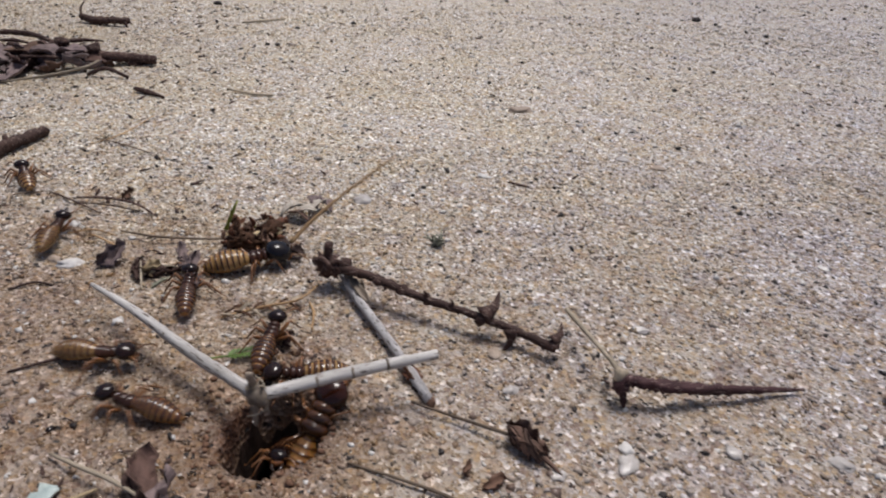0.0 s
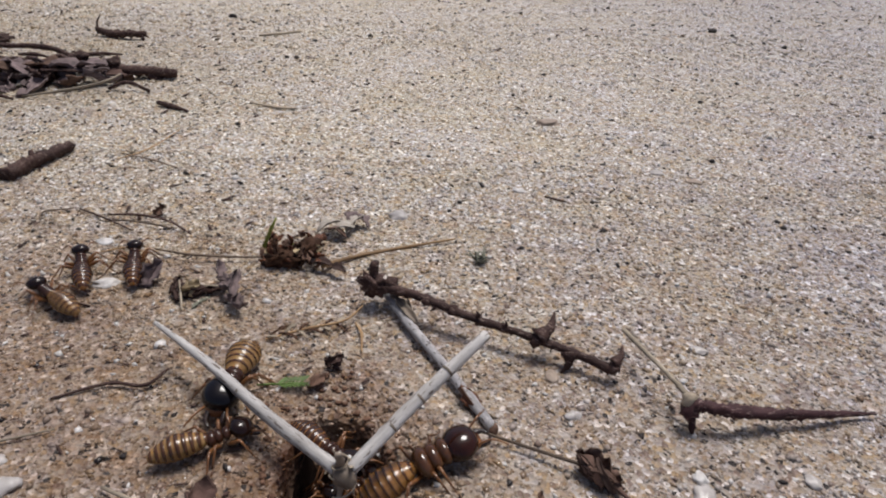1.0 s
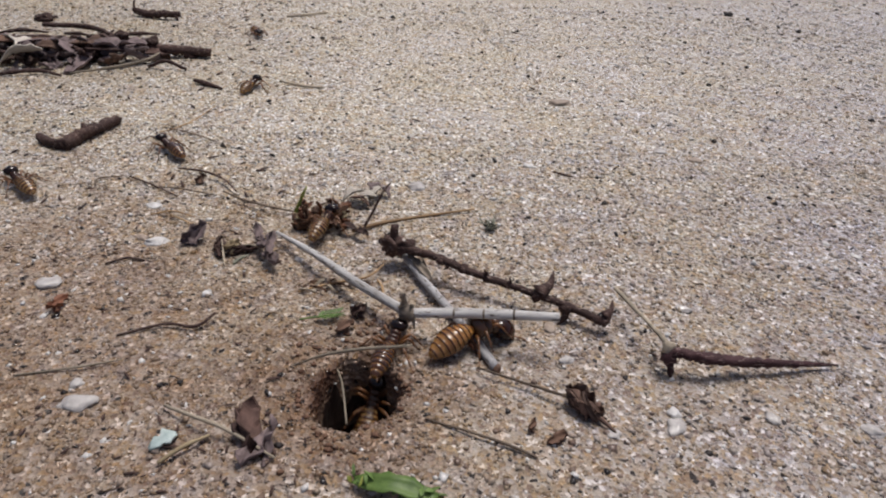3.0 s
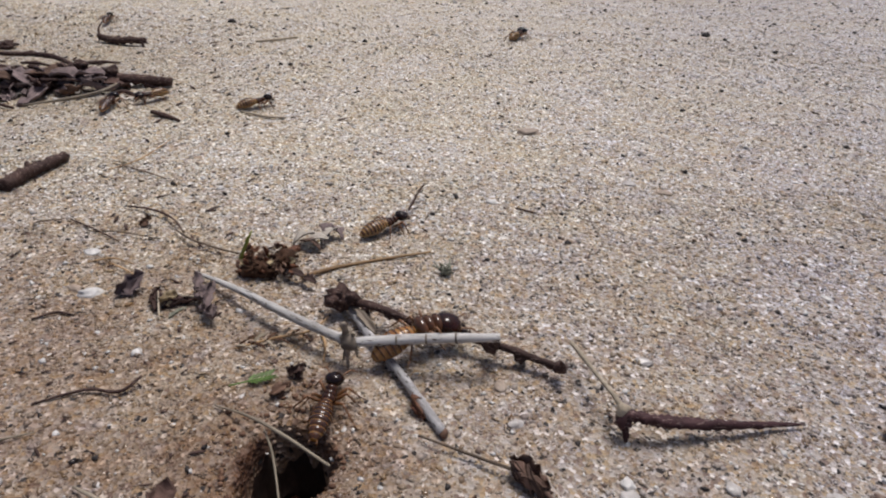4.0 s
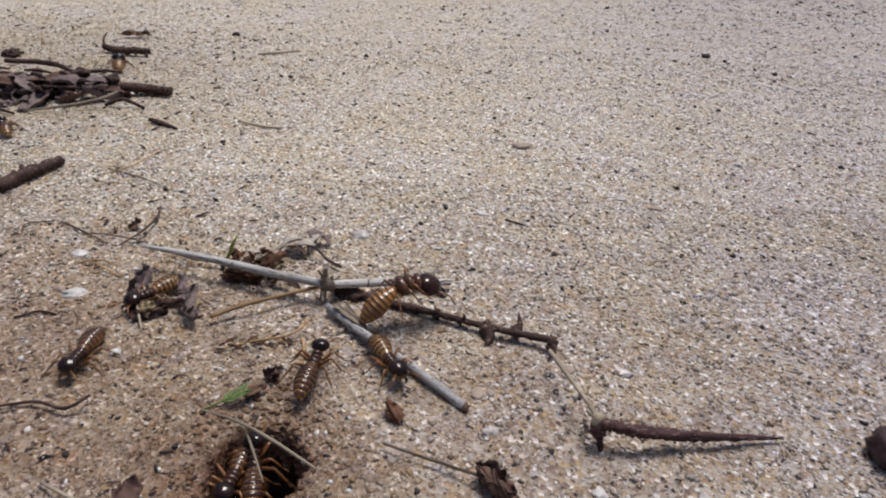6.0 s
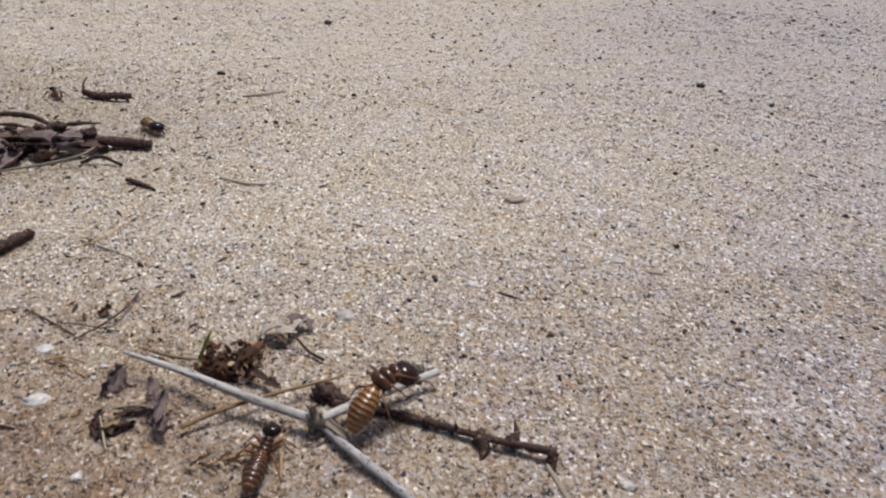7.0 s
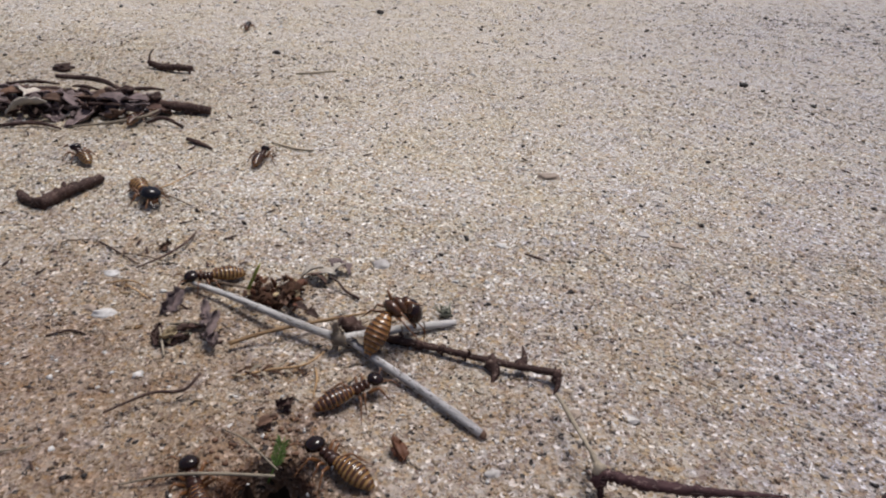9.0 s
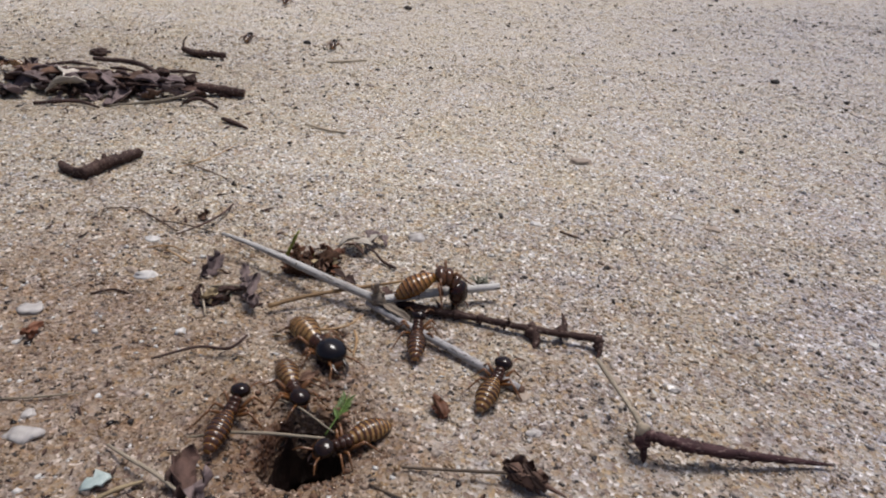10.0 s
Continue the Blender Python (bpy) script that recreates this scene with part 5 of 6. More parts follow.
    crawl(TERMITES['f'], [
        (0.00, -6.38, 9.96, 0.00, 124), (0.25, -6.90, 9.90, 0.00, 140), (0.60, -8.00, 9.90, 0.00, 120), (1.00, -8.20, 10.20, 0.00, 60), (1.50, -5.95, 9.86, 0.00, 122),
        (2.00, -4.43, 12.07, 0.00, 94), (2.20, -4.92, 13.74, 0.00, 95), (3.30, -5.19, 14.87, 0.00, 76), (3.50, -5.38, 15.36, 0.00, 102), (4.00, -4.36, 15.67, 0.00, 42),
        (4.25, -5.01, 15.81, 0.00, 103), (4.50, -5.66, 15.94, 0.00, 164), (4.60, -6.78, 16.22, 0.00, 160), (4.70, -7.45, 15.80, 0.00, 200), (4.80, -6.94, 14.37, 0.00, 160),
        (4.90, -6.41, 13.48, 0.00, 110), (5.00, -5.08, 11.54, 0.00, 118), (5.20, -4.32, 10.12, 0.00, 117), (5.57, -3.92, 8.94, 0.00, 174), (5.93, -3.53, 7.75, 0.00, 231),
        (6.30, -3.14, 6.57, 0.00, 288), (6.40, -2.95, 6.09, 0.00, 297), (6.50, -2.70, 5.70, 0.00, 304), (6.60, -2.50, 5.40, 0.00, 312), (6.70, -2.54, 5.30, 0.00, 290), (7.00, -3.30, 4.30, 0.00, 240), (7.17, -3.40, 4.87, 0.00, 187), (7.33, -3.50, 5.43, 0.00, 133),
        (7.50, -3.60, 6.00, 0.00, 80), (8.00, -3.29, 8.45, 0.00, 116), (8.50, -4.10, 9.43, 0.00, 84), (8.75, -3.77, 9.10, 0.00, 148), (9.00, -3.44, 8.77, 0.00, 212),
        (9.25, -3.34, 7.25, 0.00, 155), (9.50, -3.24, 5.73, 0.00, 97), (9.67, -2.74, 5.66, 0.00, 46), (9.83, -2.25, 5.59, 0.00, -6), (10.00, -1.75, 5.52, 0.00, -57)])
    crawl(TERMITES['g'], [
        (0.00, -1.62, 5.89, 0.00, 86), (0.20, -2.05, 6.31, 0.00, 130), (0.40, -2.62, 6.53, 0.00, 160), (0.50, -3.12, 6.66, 0.00, 164), (0.60, -3.44, 6.75, 0.00, 155),
        (0.80, -4.04, 7.21, 0.00, 140), (0.90, -4.41, 7.47, 0.00, 130), (1.00, -4.36, 7.93, 0.00, 108), (1.50, -4.69, 8.12, 0.00, 92), (2.00, -6.26, 10.71, 0.00, 88),
        (2.20, -6.26, 11.13, 0.00, 99), (3.30, -5.39, 10.64, 0.00, 139), (3.50, -6.16, 11.67, 0.00, 113), (3.70, -6.78, 13.04, 0.00, 110), (3.90, -7.23, 14.57, 0.00, 106),
        (4.10, -7.65, 15.06, 0.00, 72), (4.50, -6.92, 14.47, 0.00, 10), (4.60, -5.80, 14.82, 0.00, 0), (4.70, -5.12, 14.61, 0.00, -50), (4.80, -4.57, 12.99, 0.00, -100),
        (4.90, -4.55, 11.90, 0.00, -125), (5.00, -4.73, 10.60, 0.00, -135), (5.10, -5.13, 9.73, 0.00, -140), (5.20, -5.38, 8.87, 0.00, -140), (5.75, -4.18, 6.92, 0.00, -100),
        (6.30, -3.25, 5.31, 0.00, -54), (6.40, -2.93, 5.06, 0.00, -31), (6.50, -2.74, 4.80, 0.00, -30), (6.60, -2.90, 4.20, 0.00, -70), (6.75, -3.77, 4.30, 0.00, -111), (7.00, -4.60, 4.20, 0.00, -160), (7.25, -4.80, 4.85, 0.00, -215),
        (7.50, -5.00, 5.50, 0.00, -270), (8.00, -4.48, 8.44, 0.00, -238), (8.50, -5.66, 10.00, 0.00, -230), (8.80, -6.97, 14.42, 0.00, -300), (9.00, -8.15, 15.70, 0.00, -272),
        (9.40, -10.17, 19.44, 0.00, -285), (10.00, -9.60, 24.50, 0.00, -262)])
    crawl(TERMITES['R'], [
        (0.00, -0.98, 4.90, -0.36, 62, -42), (0.20, -0.98, 5.02, -0.02, 30, -15), (0.30, -0.90, 4.98, 0.00, 8, 0), (0.40, -0.74, 4.70, 0.00, -14, 0), (0.50, -0.63, 4.33, 0.00, -12),
        (1.00, -0.58, 4.56, -0.08, 23, -22), (1.50, -0.39, 4.41, 0.00, 66), (2.00, -0.88, 4.86, 0.15, -7), (2.20, -0.79, 4.95, 0.15, 32), (3.30, -0.06, 5.96, 0.10, 41),
        (3.50, -0.13, 6.24, 0.10, 36), (4.00, -0.17, 6.53, 0.20, 36), (4.50, -0.08, 6.85, 0.20, 50), (5.00, -0.11, 7.10, 0.20, 36), (5.20, -0.18, 7.34, 0.20, 36),
        (6.30, -0.15, 7.40, 0.39, 35), (6.50, -0.19, 7.65, 0.39, 45), (7.00, -0.22, 7.47, 0.39, 56), (7.50, -0.26, 7.53, 0.39, 59), (8.00, -0.27, 7.44, 0.39, 62),
        (8.50, -0.42, 7.50, 0.39, 63), (9.00, -0.46, 7.55, 0.39, 62), (9.50, -0.45, 7.61, 0.39, 57), (10.00, -0.41, 7.68, 0.31, 25)])
    hunch(TERMITES['R'], [(0, 2, 0), (1.5, 2, 0), (2.0, 8, 3), (3.3, 9, 5), (4.0, 6, 4), (5.2, 5, 4), (6.3, 12, 8), (8.0, 13, 8), (8.5, 18, 11), (9.5, 21, 12), (10, 21, 12)])
    crawl(TERMITES['D'], [
        (0.00, -2.04, 4.01, -2.00, 90), (1.20, -2.24, 4.28, -1.90, 60), (1.70, -1.20, 5.05, -0.30, 60), (2.00, -1.78, 5.38, 0.10, 8), (2.20, -2.06, 5.93, 0.00, 82),
        (3.30, -0.82, 5.17, 0.05, 74), (3.50, -1.01, 5.35, 0.05, 86), (4.00, -1.05, 5.45, 0.05, 83), (4.50, -0.94, 5.95, 0.05, 80), (5.00, -1.07, 6.30, 0.05, 79),
        (5.20, -1.08, 6.26, 0.05, 82), (6.30, -1.03, 6.02, 0.05, 85), (6.50, -1.26, 6.33, 0.05, 108), (7.00, -1.47, 6.62, 0.05, 84), (7.50, -1.95, 6.98, 0.00, 106),
        (8.00, -1.01, 6.54, 0.00, 80), (8.50, -1.23, 6.39, 0.00, 79), (9.00, -0.76, 6.32, 0.00, 41), (9.50, -0.84, 6.73, 0.00, 80), (10.00, -0.50, 6.83, 0.00, 96)])
    crawl(TERMITES['K'], [
        (0.00, -0.30, 5.08, -2.00, 90), (2.30, -1.20, 5.05, -1.00, 90), (2.60, -1.30, 5.60, 0.00, 100), (3.30, -2.81, 9.31, 0.00, 55), (3.50, -2.01, 9.02, 0.00, 49),
        (4.00, -0.76, 9.68, 0.00, 42), (4.30, -1.35, 9.75, 0.00, 86), (4.50, -0.95, 10.35, 0.00, 26), (4.67, -0.81, 9.90, 0.00, 85), (4.83, -0.66, 9.45, 0.00, 143),
        (5.00, -0.52, 9.00, 0.00, 202), (5.07, -0.72, 8.84, 0.00, 262), (5.13, -0.93, 8.67, 0.00, 321), (5.20, -1.14, 8.51, 0.00, 380), (5.75, -0.58, 7.11, 0.00, 326),
        (6.30, -0.02, 5.71, 0.00, 272), (6.50, -0.35, 5.23, 0.00, 250), (6.65, -0.78, 5.04, -0.40, 210), (6.80, -1.20, 4.85, -0.80, 170), (7.30, -0.72, 5.62, -2.10, 120),
        (8.70, -0.30, 5.08, -2.00, 60), (9.10, -0.40, 4.20, 0.00, 30), (9.50, 0.36, 5.53, 0.00, 61), (10.00, 0.54, 6.02, 0.00, 74)])
    crawl(TERMITES['G'], [
        (0.00, -1.84, 5.65, -2.10, 170), (3.90, -2.04, 5.49, -2.00, 200), (4.30, -1.60, 4.85, -0.40, 215), (4.50, -2.42, 4.25, 0.00, 250), (4.60, -2.61, 4.20, 0.00, 260),
        (4.90, -3.40, 2.90, 0.00, 235), (5.40, -3.40, 2.83, 0.00, 300), (5.90, -3.40, 2.90, 0.00, 370), (6.40, -3.50, 3.40, 0.00, 430), (6.50, -3.45, 3.95, 0.00, 434), (6.60, -3.22, 4.99, 0.00, 434), (6.70, -3.04, 5.42, 0.00, 424),
        (6.90, -2.41, 5.82, 0.00, 392), (7.00, -1.98, 5.66, 0.00, 365), (7.20, -1.50, 5.08, -0.30, 325), (7.40, -1.28, 4.80, -0.90, 320), (8.20, -1.30, 4.72, -0.90, 380), (8.55, -1.55, 4.60, -0.30, 400), (8.70, -2.00, 4.10, 0.00, 405),
        (8.90, -2.00, 4.42, -0.05, 452), (9.10, -2.00, 4.75, -0.10, 500), (9.50, -2.25, 4.60, 0.00, 500), (10.00, -2.21, 4.81, 0.00, 449)])
    crawl(TERMITES['H'], [
        (0.00, -11.00, 40.00, 0.00, -60), (1.00, -11.50, 31.00, 0.00, -80), (1.50, -13.65, 23.64, 0.00, -11), (2.00, -13.72, 23.70, 0.00, -13), (2.20, -11.68, 23.13, 0.00, -15),
        (2.75, -8.28, 20.93, 0.00, -54), (3.30, -4.88, 18.73, 0.00, -93), (3.50, -6.07, 18.61, 0.00, -149), (3.70, -6.11, 17.84, 0.00, -106), (3.90, -6.63, 16.33, 0.00, -120),
        (4.10, -6.99, 15.31, 0.00, -121), (4.30, -7.31, 14.38, 0.00, -108), (4.50, -7.89, 15.48, 0.00, -152), (4.57, -7.65, 15.40, 0.00, -211), (4.63, -7.40, 15.33, 0.00, -270),
        (4.70, -7.16, 15.25, 0.00, -329), (4.90, -7.01, 16.83, 0.35, -354), (5.05, -7.39, 16.70, 0.35, -405), (5.20, -7.78, 16.57, 0.35, -455), (5.45, -9.14, 17.89, 0.17, -508),
        (5.70, -10.50, 19.20, 0.00, -560), (6.20, -16.00, 22.00, 0.00, -570), (10.00, -22.00, 30.00, 0.00, -590)])
    crawl(TERMITES['F1'], [
        (0.00, 6.00, 42.00, 0.00, 200), (3.50, 5.00, 36.00, 0.00, 220), (3.67, 4.25, 32.10, 0.00, 167), (3.83, 3.50, 28.19, 0.00, 114), (4.00, 2.75, 24.29, 0.00, 61),
        (4.50, 0.89, 18.18, 0.00, 64), (4.60, 0.53, 18.14, 0.00, 90), (4.80, -0.46, 16.59, 0.00, 140), (5.00, -1.27, 13.90, 0.00, 182), (5.10, -1.86, 13.39, 0.00, 195),
        (5.20, -2.56, 12.67, 0.00, 200), (5.70, -6.50, 16.50, 0.00, 145), (6.30, -10.64, 20.83, 0.00, 88), (6.50, -10.50, 20.91, 0.00, 67), (6.75, -8.93, 19.65, 0.00, 9),
        (7.00, -7.36, 18.38, 0.00, -48), (7.50, -4.58, 18.45, 0.00, 42), (8.00, -4.68, 14.27, 0.00, 38), (8.50, -6.00, 12.35, 0.00, -55), (8.80, -7.05, 12.73, 0.00, -75),
        (9.00, -5.91, 11.46, 0.00, -45), (9.20, -5.79, 9.89, 0.00, -85), (9.40, -5.74, 8.32, 0.00, -60), (9.50, -5.06, 8.14, 0.00, -15), (9.60, -3.86, 7.55, 0.00, -12),
        (9.70, -3.31, 7.52, 0.00, -12), (9.80, -2.63, 7.13, 0.00, -25), (9.90, -2.12, 6.75, 0.00, -38), (10.00, -1.75, 6.40, 0.00, -45)])
    crawl(TERMITES['N1'], [
        (0.00, -1.14, 5.48, 0.00, 191), (0.20, -1.46, 5.78, 0.00, 180), (0.40, -2.14, 5.99, 0.00, 182), (0.50, -2.49, 6.14, 0.00, 182), (0.60, -2.82, 5.87, 0.00, 175),
        (0.70, -3.23, 5.97, 0.00, 165), (0.80, -3.89, 6.45, 0.00, 150), (0.90, -4.15, 6.66, 0.00, 150), (1.00, -5.01, 7.11, 0.00, 146), (1.25, -5.39, 7.44, 0.00, 94),
        (1.50, -5.76, 7.77, 0.00, 42), (1.75, -6.18, 8.18, 0.00, 116), (2.00, -6.60, 8.60, 0.00, 190), (3.30, -8.00, 9.00, 0.00, 120), (4.50, -12.50, 11.00, 0.00, 60),
        (5.00, -8.08, 13.35, 0.00, 31), (5.20, -7.12, 13.80, 0.00, 33), (5.75, -8.31, 13.65, 0.00, 91), (6.30, -9.50, 13.50, 0.00, 150), (7.00, -9.30, 14.20, 0.00, 80),
        (7.25, -10.09, 17.21, 0.00, 41), (7.50, -10.87, 20.22, 0.00, 1), (8.00, -7.60, 18.66, 0.00, 7), (8.25, -7.57, 16.64, 0.00, 51), (8.50, -7.53, 14.61, 0.00, 95),
        (9.00, -8.01, 12.94, 0.00, 138), (9.20, -9.14, 14.04, 0.00, 110), (9.60, -11.18, 15.42, 0.30, 140), (10.00, -13.74, 17.33, 0.10, 170)])
    crawl(TERMITES['N2'], [
        (0.00, -1.10, 4.95, -0.70, -20, -20), (0.60, -1.45, 4.95, -0.60, -40, -20), (1.00, -1.45, 4.92, -0.10, -40), (1.50, -1.33, 4.65, -0.30, -58), (2.00, -2.56, 5.38, 0.00, -66),
        (2.20, -2.47, 4.85, 0.00, -19), (2.80, -1.30, 4.85, -0.60, 0), (3.30, -2.04, 5.49, -2.10, 40), (4.20, -1.30, 4.95, -0.90, 80), (4.50, -1.46, 4.55, -0.25, 90),
        (5.00, -2.30, 5.08, -2.00, 120), (5.80, -1.30, 4.85, -0.50, 170), (5.97, -1.39, 4.81, -0.33, 114), (6.13, -1.49, 4.77, -0.17, 57), (6.30, -1.74, 4.69, 0.00, 5), (6.40, -1.62, 4.70, -0.14, -12),
        (6.50, -1.42, 4.78, -0.55, -26), (6.67, -1.45, 4.70, -0.50, -81), (6.83, -2.00, 4.30, 0.00, -135), (7.00, -3.10, 3.60, 0.00, -190), (7.50, -3.28, 6.80, 0.00, -257),
        (8.00, -3.44, 7.64, 0.00, -242), (8.50, -3.55, 10.05, 0.00, -291), (9.00, -4.42, 13.94, 0.00, -269), (9.50, -5.46, 18.41, 0.00, -258), (10.00, -6.39, 24.65, 0.00, -261)])
    crawl(TERMITES['N3'], [
        (0.00, -1.50, 5.30, -2.00, 0), (0.90, -1.20, 4.90, -0.90, 20), (1.30, -0.98, 4.88, -0.30, 60, -20), (1.50, -0.80, 5.02, 0.00, 130, 0), (2.00, -1.02, 5.24, 0.02, 172, 0),
        (2.20, -1.05, 5.15, 0.00, 200, 10), (2.60, -1.20, 4.90, -0.60, 230, 30), (3.30, -1.50, 5.60, -2.00, 260), (4.20, -1.30, 4.90, -0.90, 300), (4.35, -1.22, 4.80, -0.75, 360, -30),
        (4.50, -1.16, 4.80, -0.68, 420, -50), (4.80, -1.20, 4.80, -0.90, 440, -40), (5.40, -1.00, 5.40, -2.00, 470), (10.00, -0.80, 5.40, -2.00, 500)])
    crawl(TERMITES['N4'], [
        (0.00, -1.30, 4.82, -0.62, -88, -34), (1.00, -1.32, 4.82, -0.66, -96, -30), (1.50, -1.30, 4.76, -0.50, -100, -34), (2.00, -1.42, 4.70, -0.40, -112, -28), (2.20, -1.40, 4.72, -0.55, -130, -10),
        (3.00, -1.60, 5.30, -2.00, -180), (4.60, -1.40, 4.90, -1.00, -200), (4.80, -1.45, 4.75, -0.80, -180, -20), (4.90, -1.55, 4.50, -0.10, -150, -20), (5.00, -1.60, 4.32, 0.00, -130, 0), (5.10, -1.55, 4.50, -0.30, -140, 0), (5.20, -1.50, 4.66, -0.80, -150, 0),
        (5.70, -1.50, 4.70, -0.60, -120, -10), (6.30, -1.66, 4.86, -0.10, -70, 10), (6.60, -1.45, 4.78, -0.40, -50, 20), (7.00, -1.30, 4.80, -0.90, -20), (8.00, -0.60, 5.30, -2.00, 40),
        (10.00, -0.90, 5.30, -2.00, 120)])

    # bent straw: node, far tip and short tip
    straw_rows = [
        (0.00, -1.47, 4.76, 0.42, -3.83, 6.62, 0.35, 0.22, 5.30, 0.55),
        (0.50, -1.13, 4.65, 0.42, -3.61, 6.34, 0.40, 0.42, 5.52, 0.33),
        (1.00, -1.17, 4.27, 0.32, -3.44, 6.24, 0.40, 0.05, 5.34, 1.05),
        (1.50, -1.21, 4.06, 0.30, -3.02, 6.37, 0.92, 0.27, 4.99, 0.61),
        (2.00, -1.17, 4.44, 0.30, -2.90, 6.88, 0.52, 0.54, 4.58, 1.00),
        (3.50, -0.79, 6.10, 0.35, -3.02, 8.06, 0.08, 0.98, 5.98, 0.34),
        (4.00, -0.90, 6.29, 0.35, -3.15, 8.00, 0.08, 0.87, 6.26, 0.53),
        (4.50, -0.76, 6.92, 0.40, -3.35, 8.37, 0.86, 0.89, 7.60, 0.46),
        (5.00, -0.92, 7.25, 0.40, -3.52, 8.68, 0.86, 0.72, 7.92, 0.36),
        (6.50, -1.18, 7.95, 0.20, -3.75, 8.39, 0.08, 0.53, 8.36, 0.09),
        (7.00, -0.95, 7.22, 0.20, -3.69, 8.29, 0.29, 0.48, 8.20, 0.24),
        (7.50, -1.02, 7.23, 0.20, -3.71, 8.41, 0.29, 0.51, 8.08, 0.34),
        (8.00, -0.90, 7.17, 0.20, -3.56, 8.40, 0.11, 0.48, 8.21, 0.18),
        (8.50, -1.25, 7.41, 0.20, -3.90, 8.61, 0.08, 0.33, 8.14, 0.15),
        (9.00, -1.13, 7.33, 0.20, -3.59, 8.48, 0.08, 0.37, 8.18, 0.08),
        (9.50, -1.26, 7.37, 0.20, -3.86, 8.63, 0.08, 0.38, 7.99, 0.23),
        (10.00, -1.13, 7.41, 0.20, -3.78, 8.60, 0.28, 0.46, 8.10, 0.25)]
    walk(bent_straw, [(t, between((nx, ny, nz), (ax, ay, az))) for t, nx, ny, nz, ax, ay, az, bx, by, bz in straw_rows])
    walk(short_stalk, [(t, between((nx, ny, nz), (ax, ay, az)).inverted() @ between((nx, ny, nz), (bx, by, bz))) for t, nx, ny, nz, ax, ay, az, bx, by, bz in straw_rows])
    walk(thorny_twig, [(t, place(x, y, 0.17 + ground_z(x, y), r, 0, a)) for t, x, y, a, r in (
        (0, 1.55, 5.92, -27, 0), (3.5, 1.55, 5.93, -27, 0), (4.0, 1.63, 6.15, -26, 80), (4.5, 1.72, 6.76, -25, 160), (5.0, 1.78, 6.91, -23.5, 165), (6.5, 1.93, 6.93, -21, 165),
        (7.0, 1.93, 6.89, -20, 165), (8.5, 1.86, 7.03, -16, 165), (9.5, 1.86, 7.16, -12, 170), (10.0, 1.89, 7.17, -10, 170))])
    walk(stub_straw, [(t, place(x, y, 0.055 + ground_z(x, y), 0, 0, a)) for t, x, y, a in (
        (0, 0.17, 5.15, -62.2), (3.5, 0.19, 5.16, -61.2), (4, 0.23, 5.19, -59.2), (4.5, 0.59, 5.74, -46.2), (5, 0.75, 5.84, -43.2), (6.5, 0.74, 5.68, -43.2),
        (8.5, 0.86, 5.88, -40.2), (9.5, 0.90, 6.01, -35.2), (10, 0.86, 6.08, -32.2))])
    walk(grass_stem, [(t, place(x, y, z + ground_z(x, y), 0, r, a)) for t, x, y, z, r, a in (
        (0, -1.76, 7.95, 0.3, -22, 46), (0.5, -2.02, 7.81, 0.1, 0, 2), (1.0, -1.95, 8.2, 0.08, 0, 26), (4.4, -1.85, 8.2, 0.08, 0, 25), (5.2, -2.4, 7.14, 0.12, -2, 31),
        (6.5, -2.6, 7.16, 0.12, -2, 30), (10, -2.6, 7.12, 0.12, -2, 30))])
    walk(carried_stem, [(t, place(x, y, z, 0, r, a)) for t, x, y, z, r, a in (
        (0, -1.3, 4.8, -1.9, 40, 90), (2.3, -1.2, 5.0, -1.4, 40, 90), (2.6, -1.3, 6.1, 0.15, 40, 70), (3.3, -1.8, 8.6, 0.2, 45, 35), (3.5, -1.66, 8.44, 0.2, 51, 28),
        (4.0, -0.38, 10.16, 0.2, 73, 70), (4.3, -1.33, 10.57, 0.2, 59, 101), (4.6, -0.35, 10.22, 0.2, 76, 72), (5.0, -1.0, 9.16, 0.2, 80, 113), (5.2, -1.1, 8.6, 0.12, 82, 140), (10, -1.1, 8.6, 0.06, 86, 140))])
    walk(hole_straw, [(t, between((ax, ay, az), (bx, by, bz))) for t, ax, ay, az, bx, by, bz in (
        (0, -1.9, 4.3, -1.9, -0.7, 5.2, -1.7), (2.3, -1.9, 4.4, -1.6, -0.8, 5.0, -1.2), (2.7, -1.7, 4.6, -0.5, -0.9, 4.7, 0.5), (3.3, -2.62, 5.3, 0.08, -1.0, 4.62, 0.14), (3.5, -2.55, 5.0, 0.08, -0.9, 4.44, 0.14),
        (4.0, -2.27, 5.45, 0.08, -0.88, 4.6, 0.14), (5.2, -2.2, 5.34, 0.08, -0.8, 4.68, 0.14), (6.3, -2.1, 5.4, 0.08, -0.8, 4.63, 0.14), (8.0, -2.3, 5.1, 0.08, -0.9, 4.7, 0.14),
        (9.0, -2.84, 4.65, 0.02, -1.24, 4.84, 0.20), (9.5, -2.68, 4.62, -0.04, -1.07, 4.76, 0.16), (10, -2.74, 4.60, -0.05, -1.14, 4.70, 0.18))])
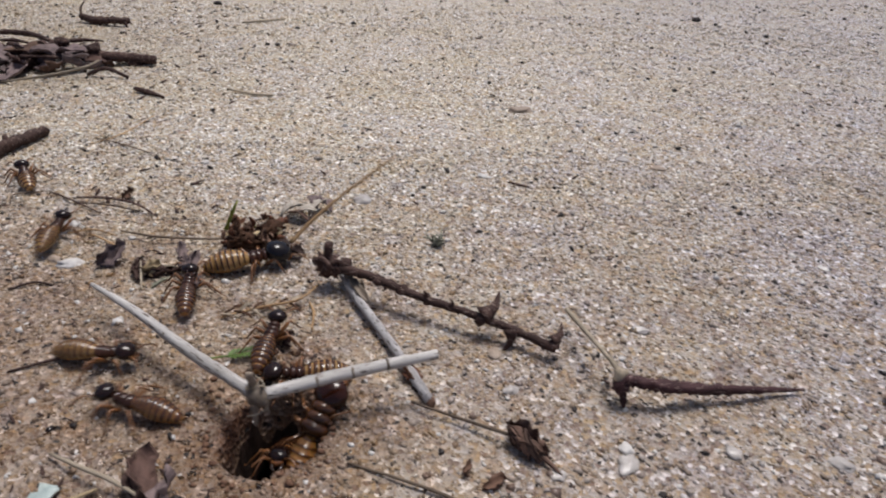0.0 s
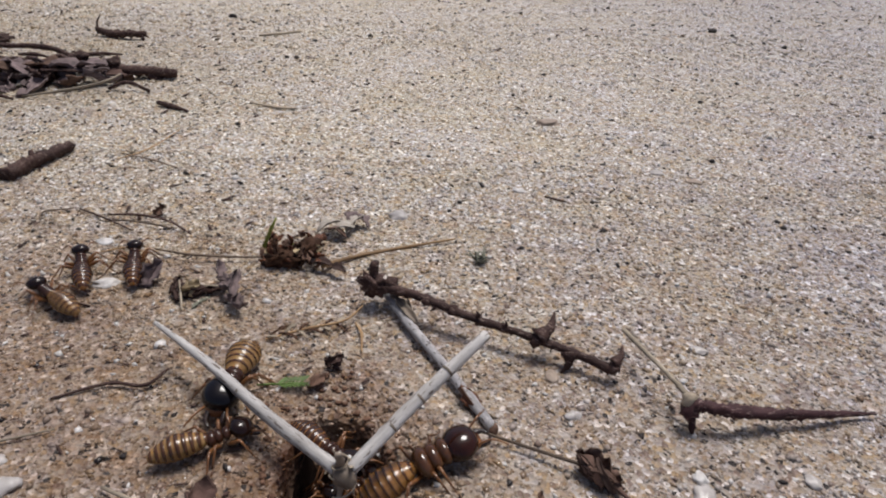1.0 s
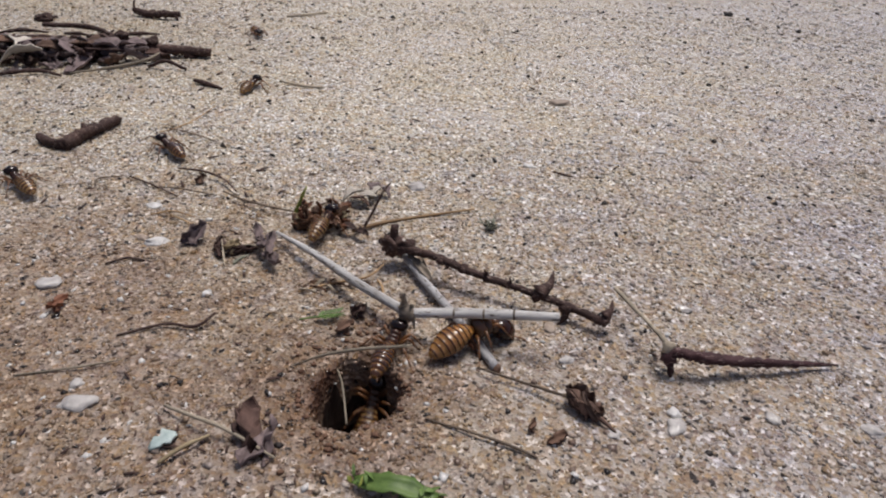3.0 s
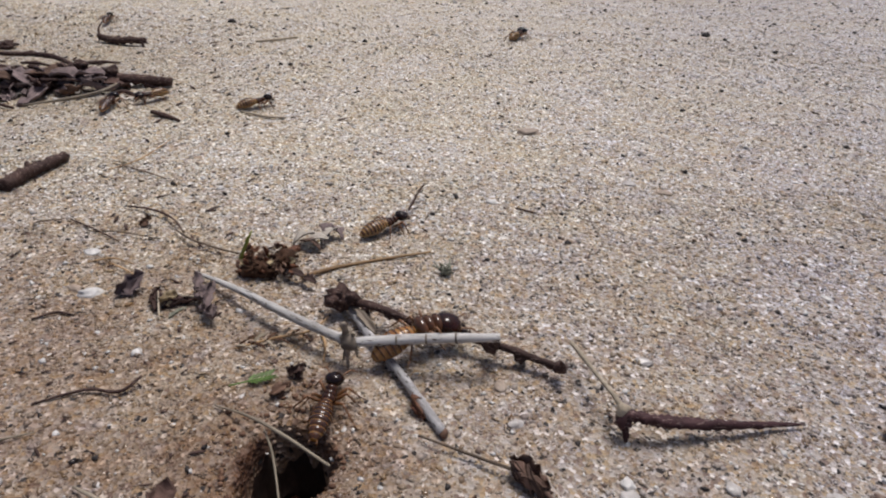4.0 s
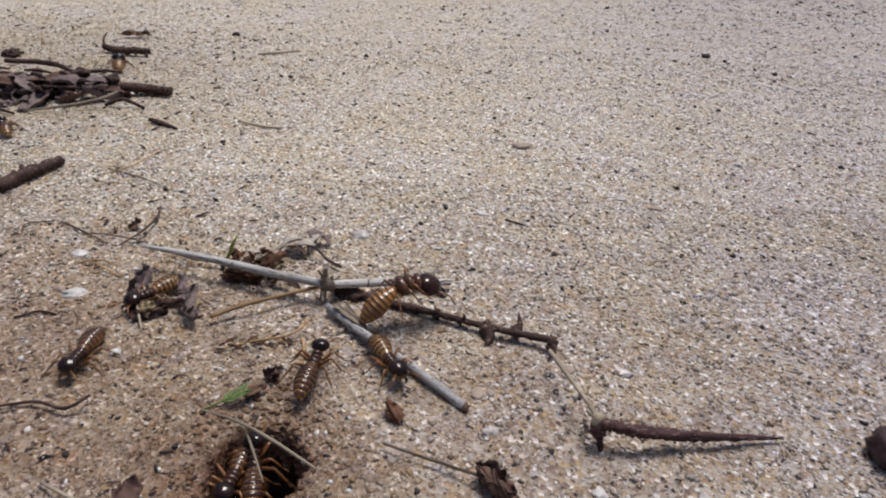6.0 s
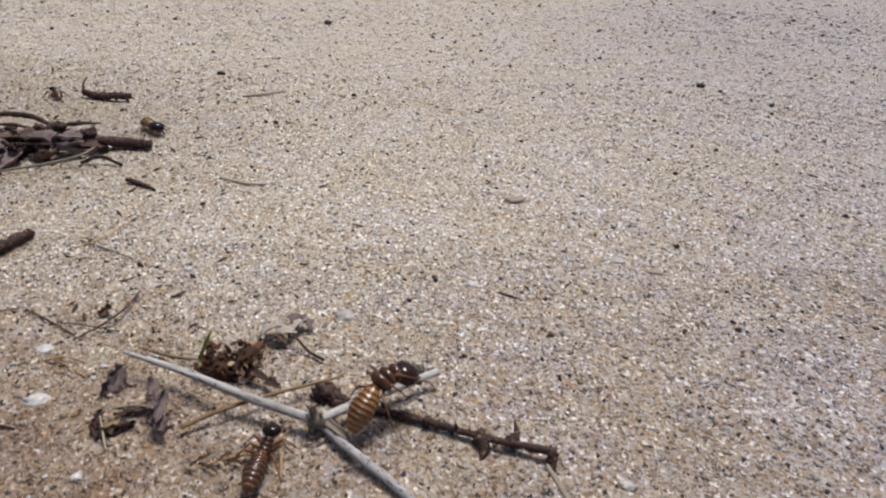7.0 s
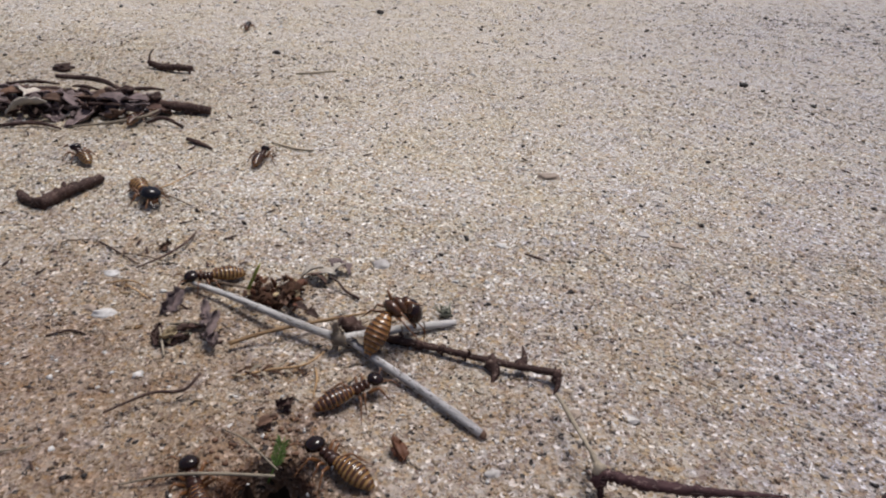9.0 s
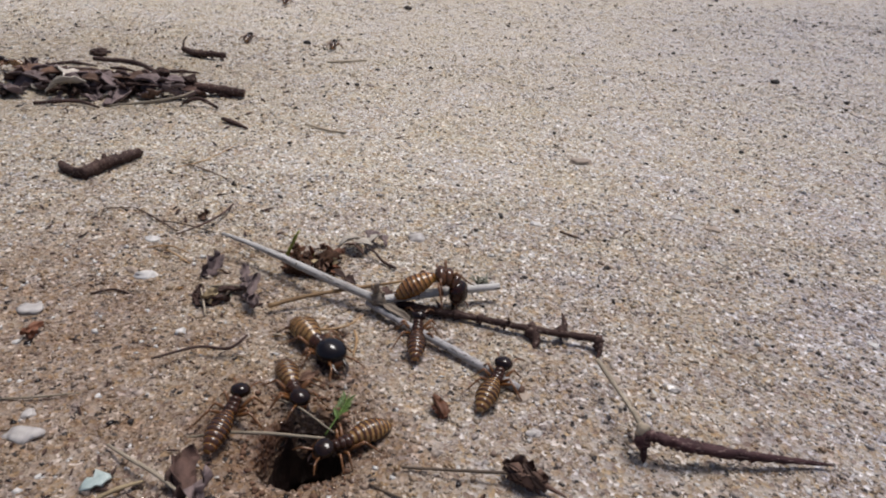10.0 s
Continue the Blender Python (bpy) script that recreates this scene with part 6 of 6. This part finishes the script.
    walk(short_straw, [(t, between((ax, ay, az), (bx, by, bz))) for t, ax, ay, az, bx, by, bz in (
        (0, -1.8, 5.6, -2.0, -0.9, 4.9, -1.8), (2.3, -1.7, 5.4, -1.6, -1.2, 4.6, -1.5), (2.8, -1.65, 5.2, -0.5, -1.4, 4.4, -0.4), (3.3, -1.69, 5.40, 0.06, -1.42, 4.40, -0.02), (3.5, -1.66, 5.12, 0.06, -1.35, 4.24, -0.02),
        (4.5, -1.66, 5.2, 0.06, -1.3, 4.3, -0.05), (6.5, -1.8, 5.4, 0.06, -1.2, 4.6, 0.05), (9.0, -2.07, 5.54, 0.08, -1.15, 4.9, 0.16), (9.5, -1.95, 5.45, 0.08, -1.07, 4.8, 0.2), (10, -1.9, 5.3, 0.08, -1.1, 4.8, 0.2))])
    walk(arched_twig, [(t, between((ax, ay, 0.06 + ground_z(ax, ay)), (bx, by, 0.06 + ground_z(bx, by)))) for t, ax, ay, bx, by in (
        (0, -3.99, 9.05, -5.36, 9.44), (2.2, -3.99, 9.05, -5.36, 9.44), (3.3, -3.95, 9.40, -5.15, 10.18), (5.2, -3.95, 9.40, -5.15, 10.18), (6.3, -4.78, 8.92, -4.38, 10.24), (10, -4.80, 8.92, -4.40, 10.22))])
    walk(bowed_twig, [(t, between((ax, ay, 0.05 + ground_z(ax, ay)), (bx, by, 0.07 + ground_z(bx, by)))) for t, ax, ay, bx, by in (
        (0, -2.75, 8.39, -4.36, 8.54), (2.2, -2.75, 8.39, -4.36, 8.54), (3.3, -2.72, 8.74, -4.05, 9.44), (5.2, -2.72, 8.74, -4.05, 9.44), (6.3, -2.22, 8.58, -3.78, 8.78), (8.5, -2.20, 8.62, -3.76, 8.84), (10, -2.22, 8.76, -3.80, 8.98))])
    # what the crowd shoves aside about the middle of the clip
    for ob, dx, dy, turn in [(grey_chip, 0.32, 0.22, 25)] + [(q, 0.04, -0.28, 10) for q in shoved]:
        was = ob.matrix_basis.copy()
        now = pose(dx * CM, dy * CM, 0) @ was @ pose(0, 0, 0, 0, 0, turn)
        walk(ob, [(0, was), (5.2, was), (6.3, now), (10, now)])
    walk(seed_husk, [(t, place(x, y, ground_z(x, y), 0, 0, a)) for t, x, y, a in ((0, 0.93, 4.62, 0), (5.2, 0.90, 4.63, 0), (6.3, 0.86, 4.62, 6), (8.5, 0.80, 4.61, 24), (10, 0.76, 4.60, 30))])
    home = curved_twig.matrix_basis.copy()
    walk(curved_twig, [(0, home), (5.2, home), (6.3, place(-4.47, 5.15, 0.03, 0, 0, -12)), (6.5, place(-4.21, 5.13, 0.03, 0, 0, -3)), (7.5, place(-4.1, 5.2, 0.03, 0, 0, 5)), (8.5, place(-3.45, 5.5, 0.05, 0, 0, 24)), (9.3, place(-3.48, 5.55, 0.12, 0, 0, 16)), (10, place(-3.5, 5.66, 0.08, 0, 0, 10))])
    walk(green_leaf, [(t, place(x, y, z + ground_z(x, y), 0, r, a)) for t, x, y, z, r, a in (
        (0, -1.9, 5.75, 0.02, 0, 20), (1.0, -1.88, 5.68, 0.02, 0, 10), (2.0, -1.66, 5.95, 0.12, -5, 10), (3.5, -1.88, 5.88, 0.02, 0, 25), (5.0, -1.82, 5.95, 0.02, 0, 28),
        (6.5, -1.75, 5.45, 0.12, -20, 40), (8.0, -1.5, 5.4, 0.12, -40, 60), (9.0, -1.32, 5.32, 0.12, -55, 72), (9.5, -1.25, 5.38, 0.05, -50, 75), (10.0, -1.12, 5.42, 0.0, -25, 75))])


motions()
